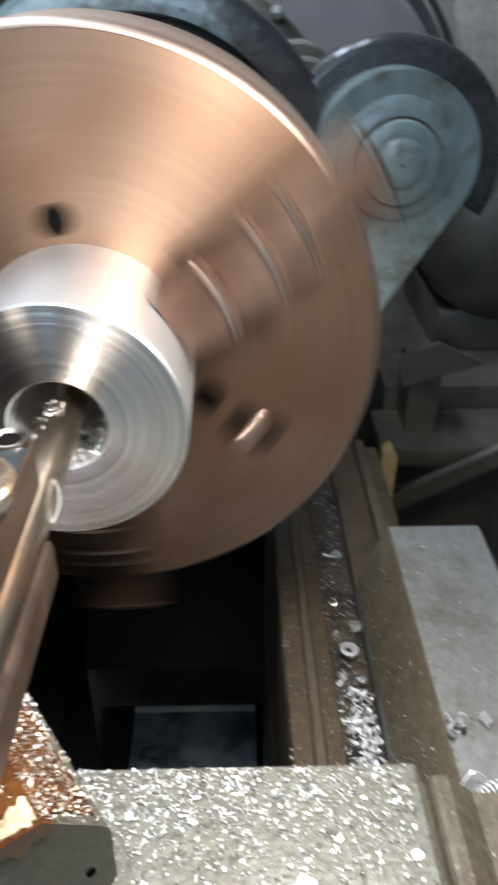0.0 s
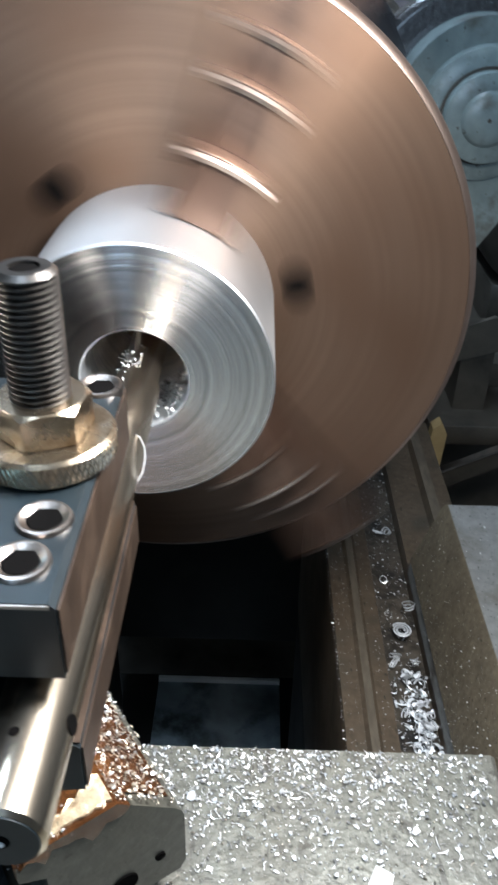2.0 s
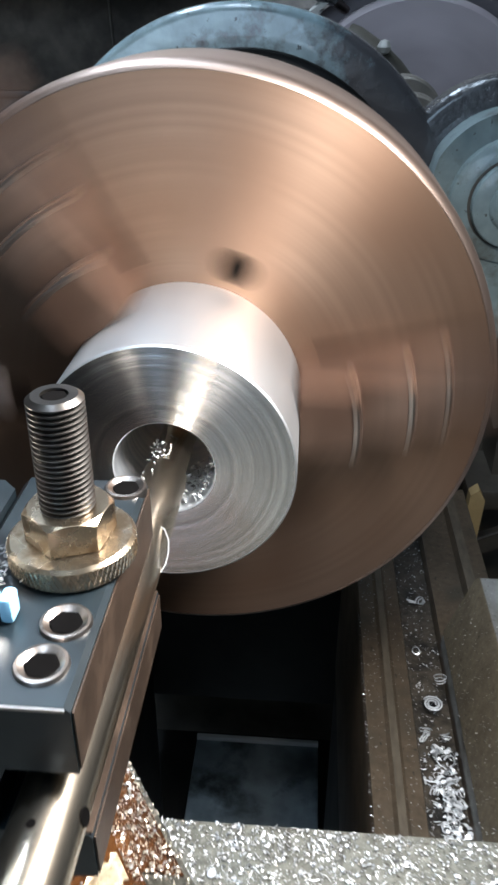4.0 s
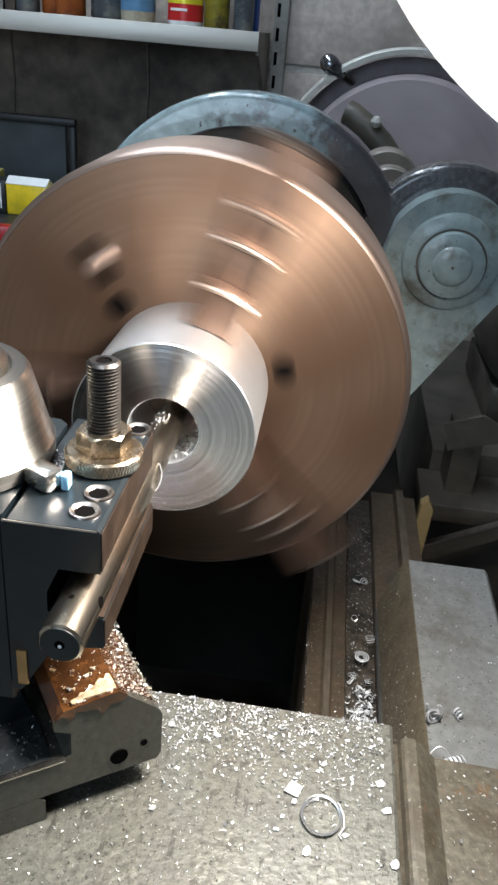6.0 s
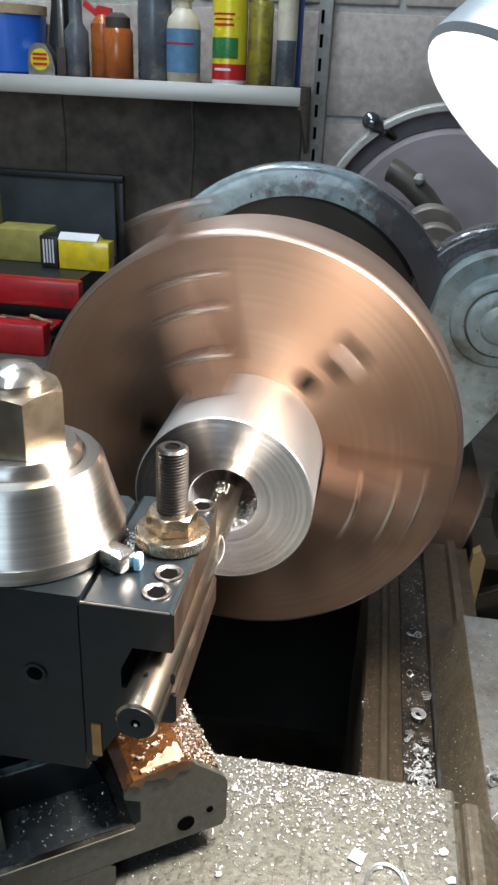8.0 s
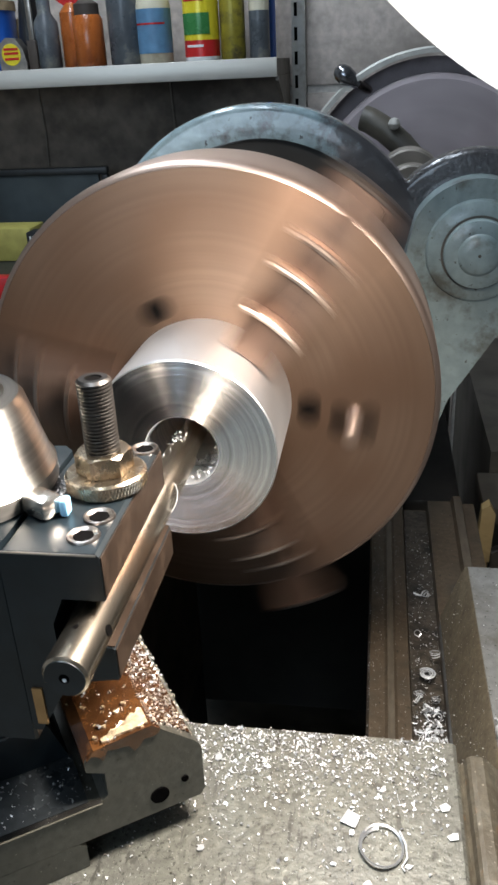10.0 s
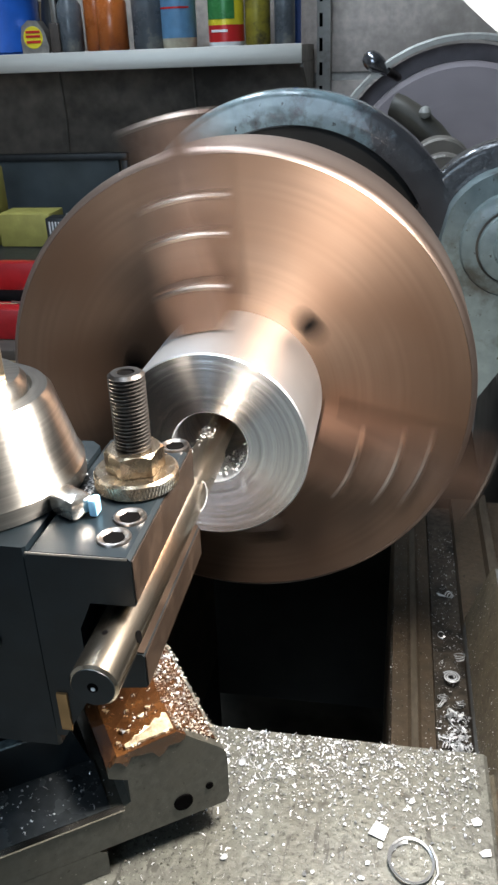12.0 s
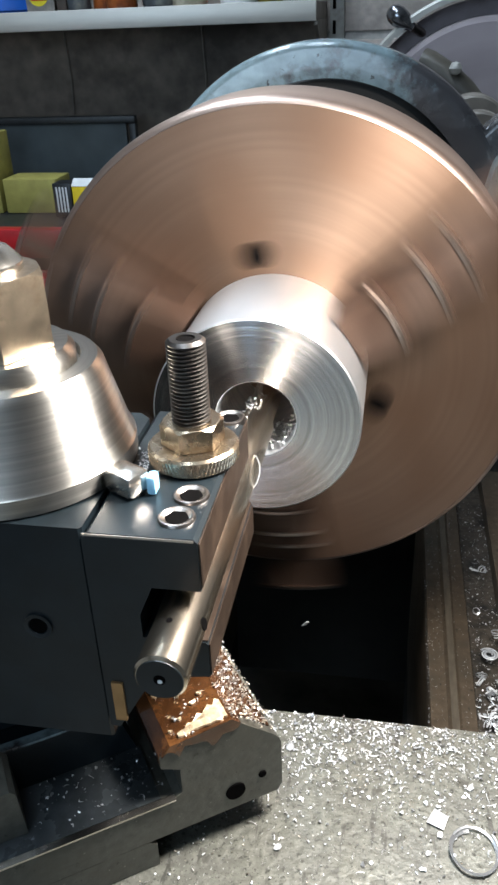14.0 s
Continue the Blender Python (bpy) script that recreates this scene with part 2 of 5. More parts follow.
GUARD_WORN = worn_enamel("worn_blue_grey_enamel", (0.205, 0.270, 0.290), (0.060, 0.057, 0.060), 0.050, 0.066)
GREY_PALE = material("pale_grey_machine_enamel", (0.225, 0.275, 0.272), 0.36, 0.0, 0.14, 130, 0.3, (0.115, 0.115, 0.098), 0.36, 40, coat=0.3, specks=(((0.07, 0.068, 0.06), 260, 0.66, (1, 1, 1)),))
GREY_DARK = material("dark_grey_enamel", (0.078, 0.068, 0.053), 0.45, 0.0, 0.25, 60, 0.2, (0.034, 0.03, 0.024), 0.5, 15)
PLATE_GREY = material("dull_grey_plate", (0.165, 0.17, 0.166), 0.5, 0.2, 0.15, 200, 0.15, (0.105, 0.10, 0.088), 0.4, 26, specks=(((0.06, 0.058, 0.05), 420, 0.62, (1, 1, 1)), ((0.3, 0.3, 0.28), 600, 0.67, (1, 1, 1))))
COPPERY = material("oily_brown_worn_casting", (0.050, 0.020, 0.007), 0.16, 0.1, 0.4, 110, 0.9, (0.11, 0.045, 0.014), 0.35, 70, coat=0.9, specks=(((0.40, 0.30, 0.18), 170, 0.68, (1, 1, 1)),))
BARE_PATCH = material("chipped_cream_metal", (0.60, 0.49, 0.33), 0.26, 0.5, 0.5, 220, 1.0, (0.20, 0.11, 0.05), 0.3, 160)
# Black that stands in for deep shade, in the bed and behind the guards.
DEEP_SHADE = material("deep_shade_black", (0.013, 0.012, 0.010), 0.6, 0.0, 0.4, 30)
PAN = material("chip_pan_blue_grey", (0.24, 0.29, 0.32), 0.4, 0.3, 0.3, 40, 0.1, (0.04, 0.05, 0.05), 0.5, 12)
CHIP = material("bright_aluminium_chip", (0.72, 0.73, 0.74), 0.33, 0.45, 0.05, 300, 0.0, island=True)
CHIP_WARM = material("oily_mixed_chip", (0.44, 0.39, 0.32), 0.3, 0.6, 0.1, 300, 0.0, island=True)
CHIP_SHINY = material("mirror_bright_chip", (0.90, 0.93, 0.96), 0.25, 0.18, 0.03, 300, 0.0, island=True)
CHIP_DULL = material("dulled_metal_chip", (0.42, 0.38, 0.32), 0.35, 1.0, 0.2, 300, 0.0, island=True)
BLOCK = material("grey_concrete_block", (0.45, 0.39, 0.345), 0.9, 0.0, 0.2, 60, 0.8, (0.31, 0.27, 0.235), 0.4, 6)
MORTAR = material("pale_mortar", (0.42, 0.40, 0.37), 0.95, 0.0, 0.15, 90, 0.5)
PAINT_WALL = material("workshop_wall_paint", (0.32, 0.31, 0.29), 0.9, 0.0, 0.1, 20, 0.2, (0.22, 0.21, 0.19), 0.4, 3)
FLOOR = material("stained_concrete_floor", (0.18, 0.17, 0.155), 0.8, 0.0, 0.2, 30, 0.3, (0.07, 0.065, 0.06), 0.5, 3)
SHELF = material("brushed_shelf_edge", (0.60, 0.57, 0.51), 0.4, 0.6, 0.08, 60, 0.05, stretch=(0.1, 1, 1))
SHELF_UNDER = material("brown_shelf_board", (0.06, 0.045, 0.035), 0.7, 0.0, 0.3, 30, 0.2, stretch=(0.2, 1, 1))
RED = material("red_tool_chest_enamel", (0.42, 0.012, 0.015), 0.35, 0.0, 0.15, 40, 0.05, (0.2, 0.01, 0.01), 0.25, 20, coat=0.2)
KNOB = material("scuffed_dark_chrome", (0.30, 0.30, 0.32), 0.18, 0.9, 0.2, 60, 0.05, (0.08, 0.08, 0.085), 0.4, 40)
BLACK_PLASTIC = material("black_plastic", (0.018, 0.019, 0.02), 0.45, 0.0, 0.3, 60, 0.1)
SLATE = material("dark_slate_panel", (0.060, 0.072, 0.078), 0.35, 0.0, 0.2, 20, 0.05)
YELLOW = material("yellow_card", (0.85, 0.62, 0.02), 0.3, 0.0, 0.12, 50, 0.5, (0.62, 0.50, 0.05), 0.3, 30, coat=1.0)
YELLOW_DULL = material("faded_yellow_card", (0.33, 0.29, 0.07), 0.6, 0.0, 0.15, 50, 0.05)
CLEAR = glass("clear_plastic", (0.9, 0.9, 0.8), 0.15)
BLUE = material("blue_plastic", (0.02, 0.11, 0.48), 0.35, 0.0, 0.1, 30, 0.05)
ORANGE = material("amber_plastic_bottle", (0.42, 0.11, 0.02), 0.3, 0.0, 0.2, 30, 0.05, (0.2, 0.05, 0.015), 0.4, 15, coat=0.3)
CREAM = material("cream_plastic", (0.62, 0.56, 0.42), 0.45, 0.0, 0.1, 30, 0.05, (0.45, 0.38, 0.26), 0.3, 20)
WHITE = material("white_enamel", (0.78, 0.78, 0.76), 0.35, 0.0, 0.05, 40, 0.02)
CAN_YELLOW = material("yellow_can_print", (0.75, 0.62, 0.03), 0.3, 0.1, 0.06, 40, 0.02)
CAN_GREEN = material("green_can_print", (0.05, 0.22, 0.06), 0.3, 0.1, 0.06, 40, 0.02)
CAN_RED = material("red_can_print", (0.52, 0.02, 0.02), 0.3, 0.1, 0.06, 40, 0.02)
LABEL_BLUE = material("blue_bottle_label", (0.10, 0.22, 0.36), 0.5, 0.0, 0.15, 60, 0.02)
OLIVE = material("stained_yellow_tin", (0.30, 0.25, 0.03), 0.4, 0.2, 0.3, 40, 0.05, (0.10, 0.08, 0.03), 0.5, 30)
SMOKY = material("smoky_grey_bottle", (0.09, 0.10, 0.11), 0.3, 0.0, 0.3, 30, 0.03, (0.25, 0.24, 0.2), 0.3, 25)
TAN = material("tan_canvas", (0.36, 0.26, 0.15), 0.8, 0.0, 0.2, 80, 0.4)
WOOD = material("dirty_pine_stick", (0.33, 0.24, 0.11), 0.7, 0.0, 0.25, 40, 0.3, (0.16, 0.11, 0.05), 0.4, 12, stretch=(1, 0.2, 1))
SHADE = material("lamp_shade_enamel", (0.42, 0.45, 0.48), 0.35, 0.2, 0.08, 40, 0.03)
LAMP_INSIDE = glow("lit_lamp_opening", (1.0, 0.90, 0.76), 12.0)
BRACKET_BROWN = material("brown_steel_bracket", (0.19, 0.165, 0.137), 0.5, 0.2, 0.2, 50, 0.1)
UPRIGHT = material("pale_grey_upright", (0.40, 0.385, 0.35), 0.5, 0.2, 0.1, 60, 0.1, (0.25, 0.23, 0.2), 0.3, 20)
# Dark brown for the wall in the shelf's shadow.
SHELF_SHADE = material("shelf_shade_brown", (0.195, 0.160, 0.128), 0.75, 0.0, 0.3, 30, 0.2, (0.08, 0.067, 0.055), 0.45, 5)
# Both plum colours are lifted to hold the lens haze over the wheel.
PULLEY_GREY = material("hazy_plum_grey_pulley", (0.34, 0.29, 0.30), 0.6, 0.0, 0.2, 40, 0.1, (0.24, 0.20, 0.21), 0.4, 14)
PLUM = material("hazy_plum_brown_paint", (0.27, 0.22, 0.23), 0.5, 0.0, 0.2, 40, 0.1)
TUBE = glow("fluorescent_tube", (0.80, 0.90, 1.0), 14.0)
BLUE_BIT = material("pale_blue_plastic", (0.25, 0.5, 0.7), 0.4, 0.0, 0.1, 40, 0.02)


# ---------------------------------------------------------------- mesh helpers
def box(bm, x0, x1, y0, y1, z0, z1, bevel=0.0, m=None):
    got = bmesh.ops.create_cube(bm, size=1.0)
    vs = got["verts"]
    for v in vs:
        v.co = Vector((x0 + (v.co.x + 0.5) * (x1 - x0), y0 + (v.co.y + 0.5) * (y1 - y0), z0 + (v.co.z + 0.5) * (z1 - z0)))
    if bevel:
        es = {e for v in vs for e in v.link_edges}
        out = bmesh.ops.bevel(bm, geom=list(es), offset=bevel, segments=2, affect="EDGES", profile=0.5)
        vs = list({v for f in out["faces"] for v in f.verts} | {v for v in vs if v.is_valid})
    if m is not None:
        for v in vs:
            v.co = m @ v.co
    return bm


def revolve(bm, profile, segs=64, axis="y", at=(0, 0, 0), closed=False):
    """Turns a profile of (radius, height) about an axis through at."""
    rings = []
    for r, h in profile:
        ring = []
        for i in range(segs):
            a = 2 * math.pi * i / segs
            c, s = r * math.cos(a), r * math.sin(a)
            p = {"y": (c, h, s), "z": (c, s, h), "x": (h, c, s)}[axis]
            ring.append(bm.verts.new((p[0] + at[0], p[1] + at[1], p[2] + at[2])))
        rings.append(ring)
    pairs = list(zip(rings, rings[1:]))
    if closed:
        pairs.append((rings[-1], rings[0]))
    for a, b in pairs:
        for i in range(segs):
            j = (i + 1) % segs
            bm.faces.new((a[i], a[j], b[j], b[i]))
    if not closed:
        if profile[0][0] > 1e-6:
            bm.faces.new(rings[0])
        if profile[-1][0] > 1e-6:
            bm.faces.new(rings[-1])
    bmesh.ops.remove_doubles(bm, verts=bm.verts, dist=1e-6)
    return bm


def prism(bm, outline, low, high, put):
    """Extrudes an outline of (a, b) from low to high; put(a, b, h) gives the place."""
    lo = [bm.verts.new(put(a, b, low)) for a, b in outline]
    hi = [bm.verts.new(put(a, b, high)) for a, b in outline]
    n = len(outline)
    for i in range(n):
        j = (i + 1) % n
        bm.faces.new((lo[i], lo[j], hi[j], hi[i]))
    bm.faces.new(lo), bm.faces.new(hi)
    return bm


def tube(bm, points, radius, segs=8):
    pts = [Vector(p) for p in points]
    rings = []
    for i, p in enumerate(pts):
        d = (pts[min(i + 1, len(pts) - 1)] - pts[max(i - 1, 0)]).normalized()
        u = d.orthogonal().normalized() if not rings else (side - d * side.dot(d)).normalized()
        side = u
        w = d.cross(u)
        rings.append([bm.verts.new(p + radius * (math.cos(2 * math.pi * k / segs) * u + math.sin(2 * math.pi * k / segs) * w)) for k in range(segs)])
    for a, b in zip(rings, rings[1:]):
        for k in range(segs):
            j = (k + 1) % segs
            bm.faces.new((a[k], a[j], b[j], b[k]))
    bm.faces.new(rings[0]), bm.faces.new(rings[-1])
    return bm


def finish(bm, name, mat, smooth=40.0):
    bmesh.ops.recalc_face_normals(bm, faces=bm.faces)
    me = bpy.data.meshes.new(name)
    bm.to_mesh(me)
    bm.free()
    me.materials.append(mat)
    if smooth:
        me.shade_smooth()
        me.set_sharp_from_angle(angle=radians(smooth))
    return me


def part(name, bm, mat, parent, label="", smooth=40.0):
    ob = new(name, finish(bm, name, mat, smooth))
    ob.parent = parent
    if label:
        ob["label"] = label
    return ob


def thing(name, label, category, at=(0, 0, 0), group="", kind="", m=None):
    ob = new(name)
    ob.matrix_basis = m if m is not None else Matrix.Translation(at)
    return tagged(ob, label, category, group, kind)


def solid(name, bm, mat, label, category, group="", kind="", smooth=40.0):
    return tagged(new(name, finish(bm, name, mat, smooth)), label, category, group, kind)


B = bmesh.new

# ---------------------------------------------------------------- the room
FLOOR_Z, CEIL_Z = -0.98, 1.75
WALL_Y = 1.62
solid("floor", box(B(), -2.2, 2.2, -2.2, 1.9, FLOOR_Z - 0.1, FLOOR_Z), FLOOR, "stained grey concrete workshop floor", "floor", kind="structure")
solid("ceiling", box(B(), -2.2, 2.2, -2.2, 1.9, CEIL_Z, CEIL_Z + 0.1), PAINT_WALL, "dull painted workshop ceiling", "ceiling", kind="structure")
wall_north = solid("wall_north", box(B(), -2.2, 2.2, WALL_Y + 0.006, WALL_Y + 0.2, FLOOR_Z, CEIL_Z), MORTAR,
                   "grey concrete block wall with pale mortar joints", "wall", kind="structure")
bm = B()
WX0, WX1, WZ0, WZ1 = -1.15, 0.15, 0.15, 1.25
for bx in ((-2.2, WX0, FLOOR_Z, CEIL_Z), (WX1, 2.2, FLOOR_Z, CEIL_Z), (WX0, WX1, FLOOR_Z, WZ0), (WX0, WX1, WZ1, CEIL_Z)):
    box(bm, bx[0], bx[1], -2.3, -2.2, bx[2], bx[3])
solid("wall_south", bm, PAINT_WALL, "dull painted workshop wall with a window", "wall", kind="structure")
window = thing("window_1", "white framed workshop window with daylight behind", "window", kind="structure")
for bx in ((WX0, WX0 + 0.05, WZ0, WZ1), (WX1 - 0.05, WX1, WZ0, WZ1), (WX0 + 0.05, WX1 - 0.05, WZ0, WZ0 + 0.05), (WX0 + 0.05, WX1 - 0.05, WZ1 - 0.05, WZ1), (-0.525, -0.475, WZ0 + 0.05, WZ1 - 0.05)):
    part("frame_bar", box(B(), bx[0], bx[1], -2.28, -2.22, bx[2], bx[3], 0.004), WHITE, window)
for bx in ((WX0 + 0.05, -0.525), (-0.475, WX1 - 0.05)):
    pane = part("pane", box(B(), bx[0], bx[1], -2.252, -2.248, WZ0 + 0.05, WZ1 - 0.05), CLEAR, window)
    pane.visible_shadow = False
area_lamp("window_daylight", (-0.5, -2.19, 0.7), (-0.5, 0.0, 0.55), 1.2, 1.0, 17.0, (0.66, 0.83, 1.0))
solid("wall_west", box(B(), -2.3, -2.2, -2.3, 1.9, FLOOR_Z, CEIL_Z), PAINT_WALL, "dull painted workshop wall", "wall", kind="structure")
solid("wall_east", box(B(), 2.2, 2.3, -2.3, 1.9, FLOOR_Z, CEIL_Z), PAINT_WALL, "dull painted workshop wall", "wall", kind="structure")

# ceiling fixtures, the cool light of the room
for k, (fx, fy) in enumerate(((-0.15, -0.15), (-0.55, 0.72))):
    fix = thing("ceiling_light", "white fluorescent ceiling fixture with two tubes, switched on", "ceiling light", (fx, fy, CEIL_Z), group="ceiling lights")
    part("housing", box(B(), -0.09, 0.09, -0.62, 0.62, -0.06, -0.002, 0.008), WHITE, fix)
    for s in (-0.045, 0.045):
        part("tube", revolve(B(), [(0.013, -0.58), (0.013, 0.58)], 16, "y", (s, 0, -0.078)), TUBE, fix, "glowing fluorescent tube")
    area_lamp("ceiling_glow", (fx, fy, CEIL_Z - 0.11), (fx, fy, 0), 0.2, 1.15, 8.0 if k == 0 else 19.0, (0.78, 0.89, 1.0))

# ---------------------------------------------------------------- the lathe
AXIS_Z = 0.1307          # spindle height above the saddle
FACE_Y = 0.279           # chuck face
WORK_Y = 0.2148          # end of the workpiece
BED_Z = -0.09

lathe = thing("metal_lathe", "old grey engine lathe with oily bed and swarf", "lathe", (0, 0, 0))


def along_y(a, b, h):
    return (a, h, b)


# bed: two rails with their ways; the pit between is coloured black as shade
part("bed_rail", prism(B(), [(0.0905, -0.30), (0.0905, BED_Z - 0.004), (0.0925, BED_Z), (0.1025, BED_Z), (0.1045, BED_Z + 0.0018), (0.1090, BED_Z + 0.0018),
                             (0.1110, BED_Z), (0.1195, BED_Z), (0.1210, BED_Z - 0.009), (0.1425, BED_Z - 0.009), (0.1435, BED_Z + 0.002), (0.1645, BED_Z + 0.002),
                             (0.1665, BED_Z + 0.008), (0.1735, BED_Z + 0.008), (0.1755, BED_Z), (0.186, BED_Z), (0.187, BED_Z - 0.02), (0.187, -0.30)], -0.5, 0.56, along_y),
     WAY, lathe, "oil-browned bed way", 30)
part("bed_rail", prism(B(), [(-0.0905, -0.30), (-0.0905, BED_Z), (-0.118, BED_Z), (-0.13, BED_Z + 0.01), (-0.142, BED_Z), (-0.187, BED_Z - 0.02), (-0.187, -0.30)], -0.5, 0.56, along_y),
     WAY, lathe, "oil-browned bed way", 30)
part("way_ridge", prism(B(), [(0.1043, BED_Z + 0.0012), (0.1047, BED_Z + 0.0022), (0.1089, BED_Z + 0.0022), (0.1093, BED_Z + 0.0012)], -0.45, 0.555, along_y), WAY_RIDGE, lathe, "rubbed pale ridge of the way", 30)
part("way_ridge", prism(B(), [(0.1663, BED_Z + 0.0072), (0.1667, BED_Z + 0.0084), (0.1733, BED_Z + 0.0084), (0.1737, BED_Z + 0.0072)], 0.372, 0.555, along_y), WAY_RIDGE, lathe, "rubbed pale ridge of the way", 30)
part("groove_sludge", box(B(), 0.1212, 0.1423, -0.45, 0.555, BED_Z - 0.0088, BED_Z - 0.007), GROOVE, lathe, "black oily sludge in the bed groove")
part("bed_wall", box(B(), 0.0915, 0.18, -0.5, 0.56, -0.62, -0.302), DEEP_SHADE, lathe)
part("bed_wall", box(B(), -0.18, -0.0915, -0.5, 0.56, -0.62, -0.302), DEEP_SHADE, lathe)
part("bed_end", box(B(), -0.18, 0.18, 0.60, 0.92, -0.40, BED_Z - 0.02, 0.006), DEEP_SHADE, lathe)
part("pedestal", box(B(), -0.2, 0.25, 0.78, 1.10, FLOOR_Z, -0.402, 0.01), GREY_DARK, lathe)
part("pedestal", box(B(), -0.2, 0.2, -0.75, -0.5, FLOOR_Z, -0.10, 0.01), GREY_DARK, lathe)
pan = part("chip_pan", box(B(), -0.25, 0.30, -0.5, 0.76, -0.66, -0.64), DEEP_SHADE, lathe, "chip pan, black for the shade between the rails")
part("pan_plate", box(B(), -0.07, 0.086, 0.30, 0.686, -0.578, -0.566, 0.002), PAN, lathe, "blue-grey sheet plate low between the rails")
part("plate_rim", box(B(), -0.07, 0.086, 0.684, 0.690, -0.58, -0.560, 0.001), WHITE, lathe, "bright folded edge")

# saddle
part("saddle", prism(B(), [(-0.16, -0.045), (-0.16, 0.0), (0.1318, 0.0), (0.1334, -0.0012), (0.1344, -0.011), (0.1344, -0.045)], -0.30, 0.1715, along_y), SADDLE, lathe,
     "oily grey cast saddle strewn with chips", 30)
part("saddle_ledge", prism(B(), [(0.1345, -0.045), (0.1345, -0.0115), (0.1362, -0.0130), (0.1376, -0.0118), (0.1388, -0.0085), (0.1402, -0.0072), (0.1420, -0.0066), (0.1462, -0.0070), (0.1490, -0.0090),
                                 (0.1525, -0.0130), (0.158, -0.0180), (0.205, -0.020), (0.22, -0.030), (0.22, -0.045)], -0.30, 0.1712, along_y), LEDGE, lathe,
     "rusty oil-brown ledge beside the saddle", 20)
part("saddle_underside", box(B(), -0.155, 0.18, -0.30, 0.166, -0.092, -0.0455), CAST, lathe)
part("rear_bracket", prism(B(), [(0.1425, BED_Z + 0.001), (0.1435, -0.078), (0.1575, -0.036), (0.160, -0.0335), (0.216, -0.0335), (0.219, -0.037), (0.219, BED_Z - 0.05), (0.189, BED_Z - 0.05), (0.189, BED_Z + 0.003)],
                           0.1725, 0.371, along_y), PLATE_GREY, lathe, "dull grey bracket plate with oil-brown flank", 30)

part("bracket_flank", prism(B(), [(0.1428, -0.0785), (0.1568, -0.0358), (0.1592, -0.0331), (0.1597, -0.0333), (0.1575, -0.0362), (0.1436, -0.0785)], 0.1723, 0.3715, along_y), FLANK, lathe, "oil-brown flank specked with swarf", 30)

# compound slide, turned on the saddle
TURN = radians(34.0)
E1, E2 = Vector((math.cos(TURN), math.sin(TURN), 0)), Vector((-math.sin(TURN), math.cos(TURN), 0))
CORNER = Vector((0.023, 0.1185, 0))


def in_compound(a, b, h):
    p = CORNER + E1 * a + E2 * h
    return (p.x, p.y, b)


part("swivel_base", prism(B(), [(-0.15, 0.0005), (-0.15, 0.0145), (-0.056, 0.0145), (-0.053, 0.012), (-0.053, 0.0005)], 0.0, 0.10, in_compound), CAST, lathe, "oily cast swivel base", 30)
part("compound_body", prism(B(), [(-0.17, 0.0148), (-0.17, 0.033), (-0.044, 0.033), (-0.041, 0.035), (-0.041, 0.047), (-0.048, 0.051), (-0.048, 0.056), (-0.044, 0.0605), (-0.020, 0.0625),
                                  (-0.0035, 0.047), (-0.001, 0.044), (0.0, 0.041), (0.0, 0.018), (-0.002, 0.0148)], 0.0, 0.075, in_compound), CAST, lathe, "worn grey cast compound slide", 30)
part("worn_top", prism(B(), [(-0.0483, 0.0520), (-0.0483, 0.0568), (-0.0440, 0.0612), (-0.0195, 0.0634), (-0.0165, 0.0608), (-0.0172, 0.0602), (-0.0200, 0.0627), (-0.0440, 0.0606), (-0.0475, 0.0562), (-0.0475, 0.0520)],
                       0.001, 0.075, in_compound), COPPERY, lathe, "glossy oil-brown worn top of the slide", 30)
chipper = random.Random(21)
ragged = [(-0.0475, 0.0565), (-0.0440, 0.0611), (-0.0200, 0.0633), (-0.0165, 0.0600)]
for i in range(15):
    u = i / 14
    top = 0.0585 + 0.0035 * min(1, 2.2 * u) if u < 0.85 else 0.0600
    ragged.append((-0.0172 - 0.030 * u, 0.0588 - 0.0022 * chipper.random() - (0.0035 if i in (4, 5, 11) else 0.0)))
part("ragged_film", prism(B(), ragged, -0.0007, 0.0012, in_compound), COPPERY, lathe, "brown film chipped along the front edge", 20)
def on_top(p, q, h):
    return in_compound(p, 0.0624 + 0.090 * (p + 0.032) + h + 0.0003 * math.sin(1900 * p + 1300 * q), q)


front = [(-0.0400 + 0.0016 * i, 0.0006 + 0.0009 * chipper.random()) for i in range(13)]
back = [(-0.0208 - 0.0016 * i, 0.0018 + 0.0080 * (1 - i / 12) ** 0.8 + 0.0008 * math.sin(2.3 * i) + 0.0006 * chipper.random()) for i in range(13)]
part("bare_patch", prism(B(), front + back, 0.0, 0.0009, on_top), BARE_PATCH, lathe, "ragged bright cream patch worn through the film", 0)
for ca, ch, cs in ((-0.0300, 0.0135, 0.0026), (-0.0262, 0.0165, 0.0018), (-0.0370, 0.0090, 0.0014), (-0.0420, 0.0050, 0.0012), (-0.0340, 0.0190, 0.0012)):
    rim = [(ca + cs * (0.3 + 0.6 * chipper.random()) * math.cos(math.tau * i / 8), ch + 0.5 * cs * (0.3 + 0.6 * chipper.random()) * math.sin(math.tau * i / 8)) for i in range(8)]
    part("bare_patch", prism(B(), rim, 0.0, 0.0010, on_top), BARE_PATCH, lathe, "small bright chip in the film", 0)
part("slope_film", prism(B(), [(-0.0195, 0.0618), (-0.0035, 0.0470), (-0.0031, 0.0474), (-0.0190, 0.0623)], 0.004, 0.075, in_compound), COPPERY, lathe, "oil-brown film on the sloping side", 0)
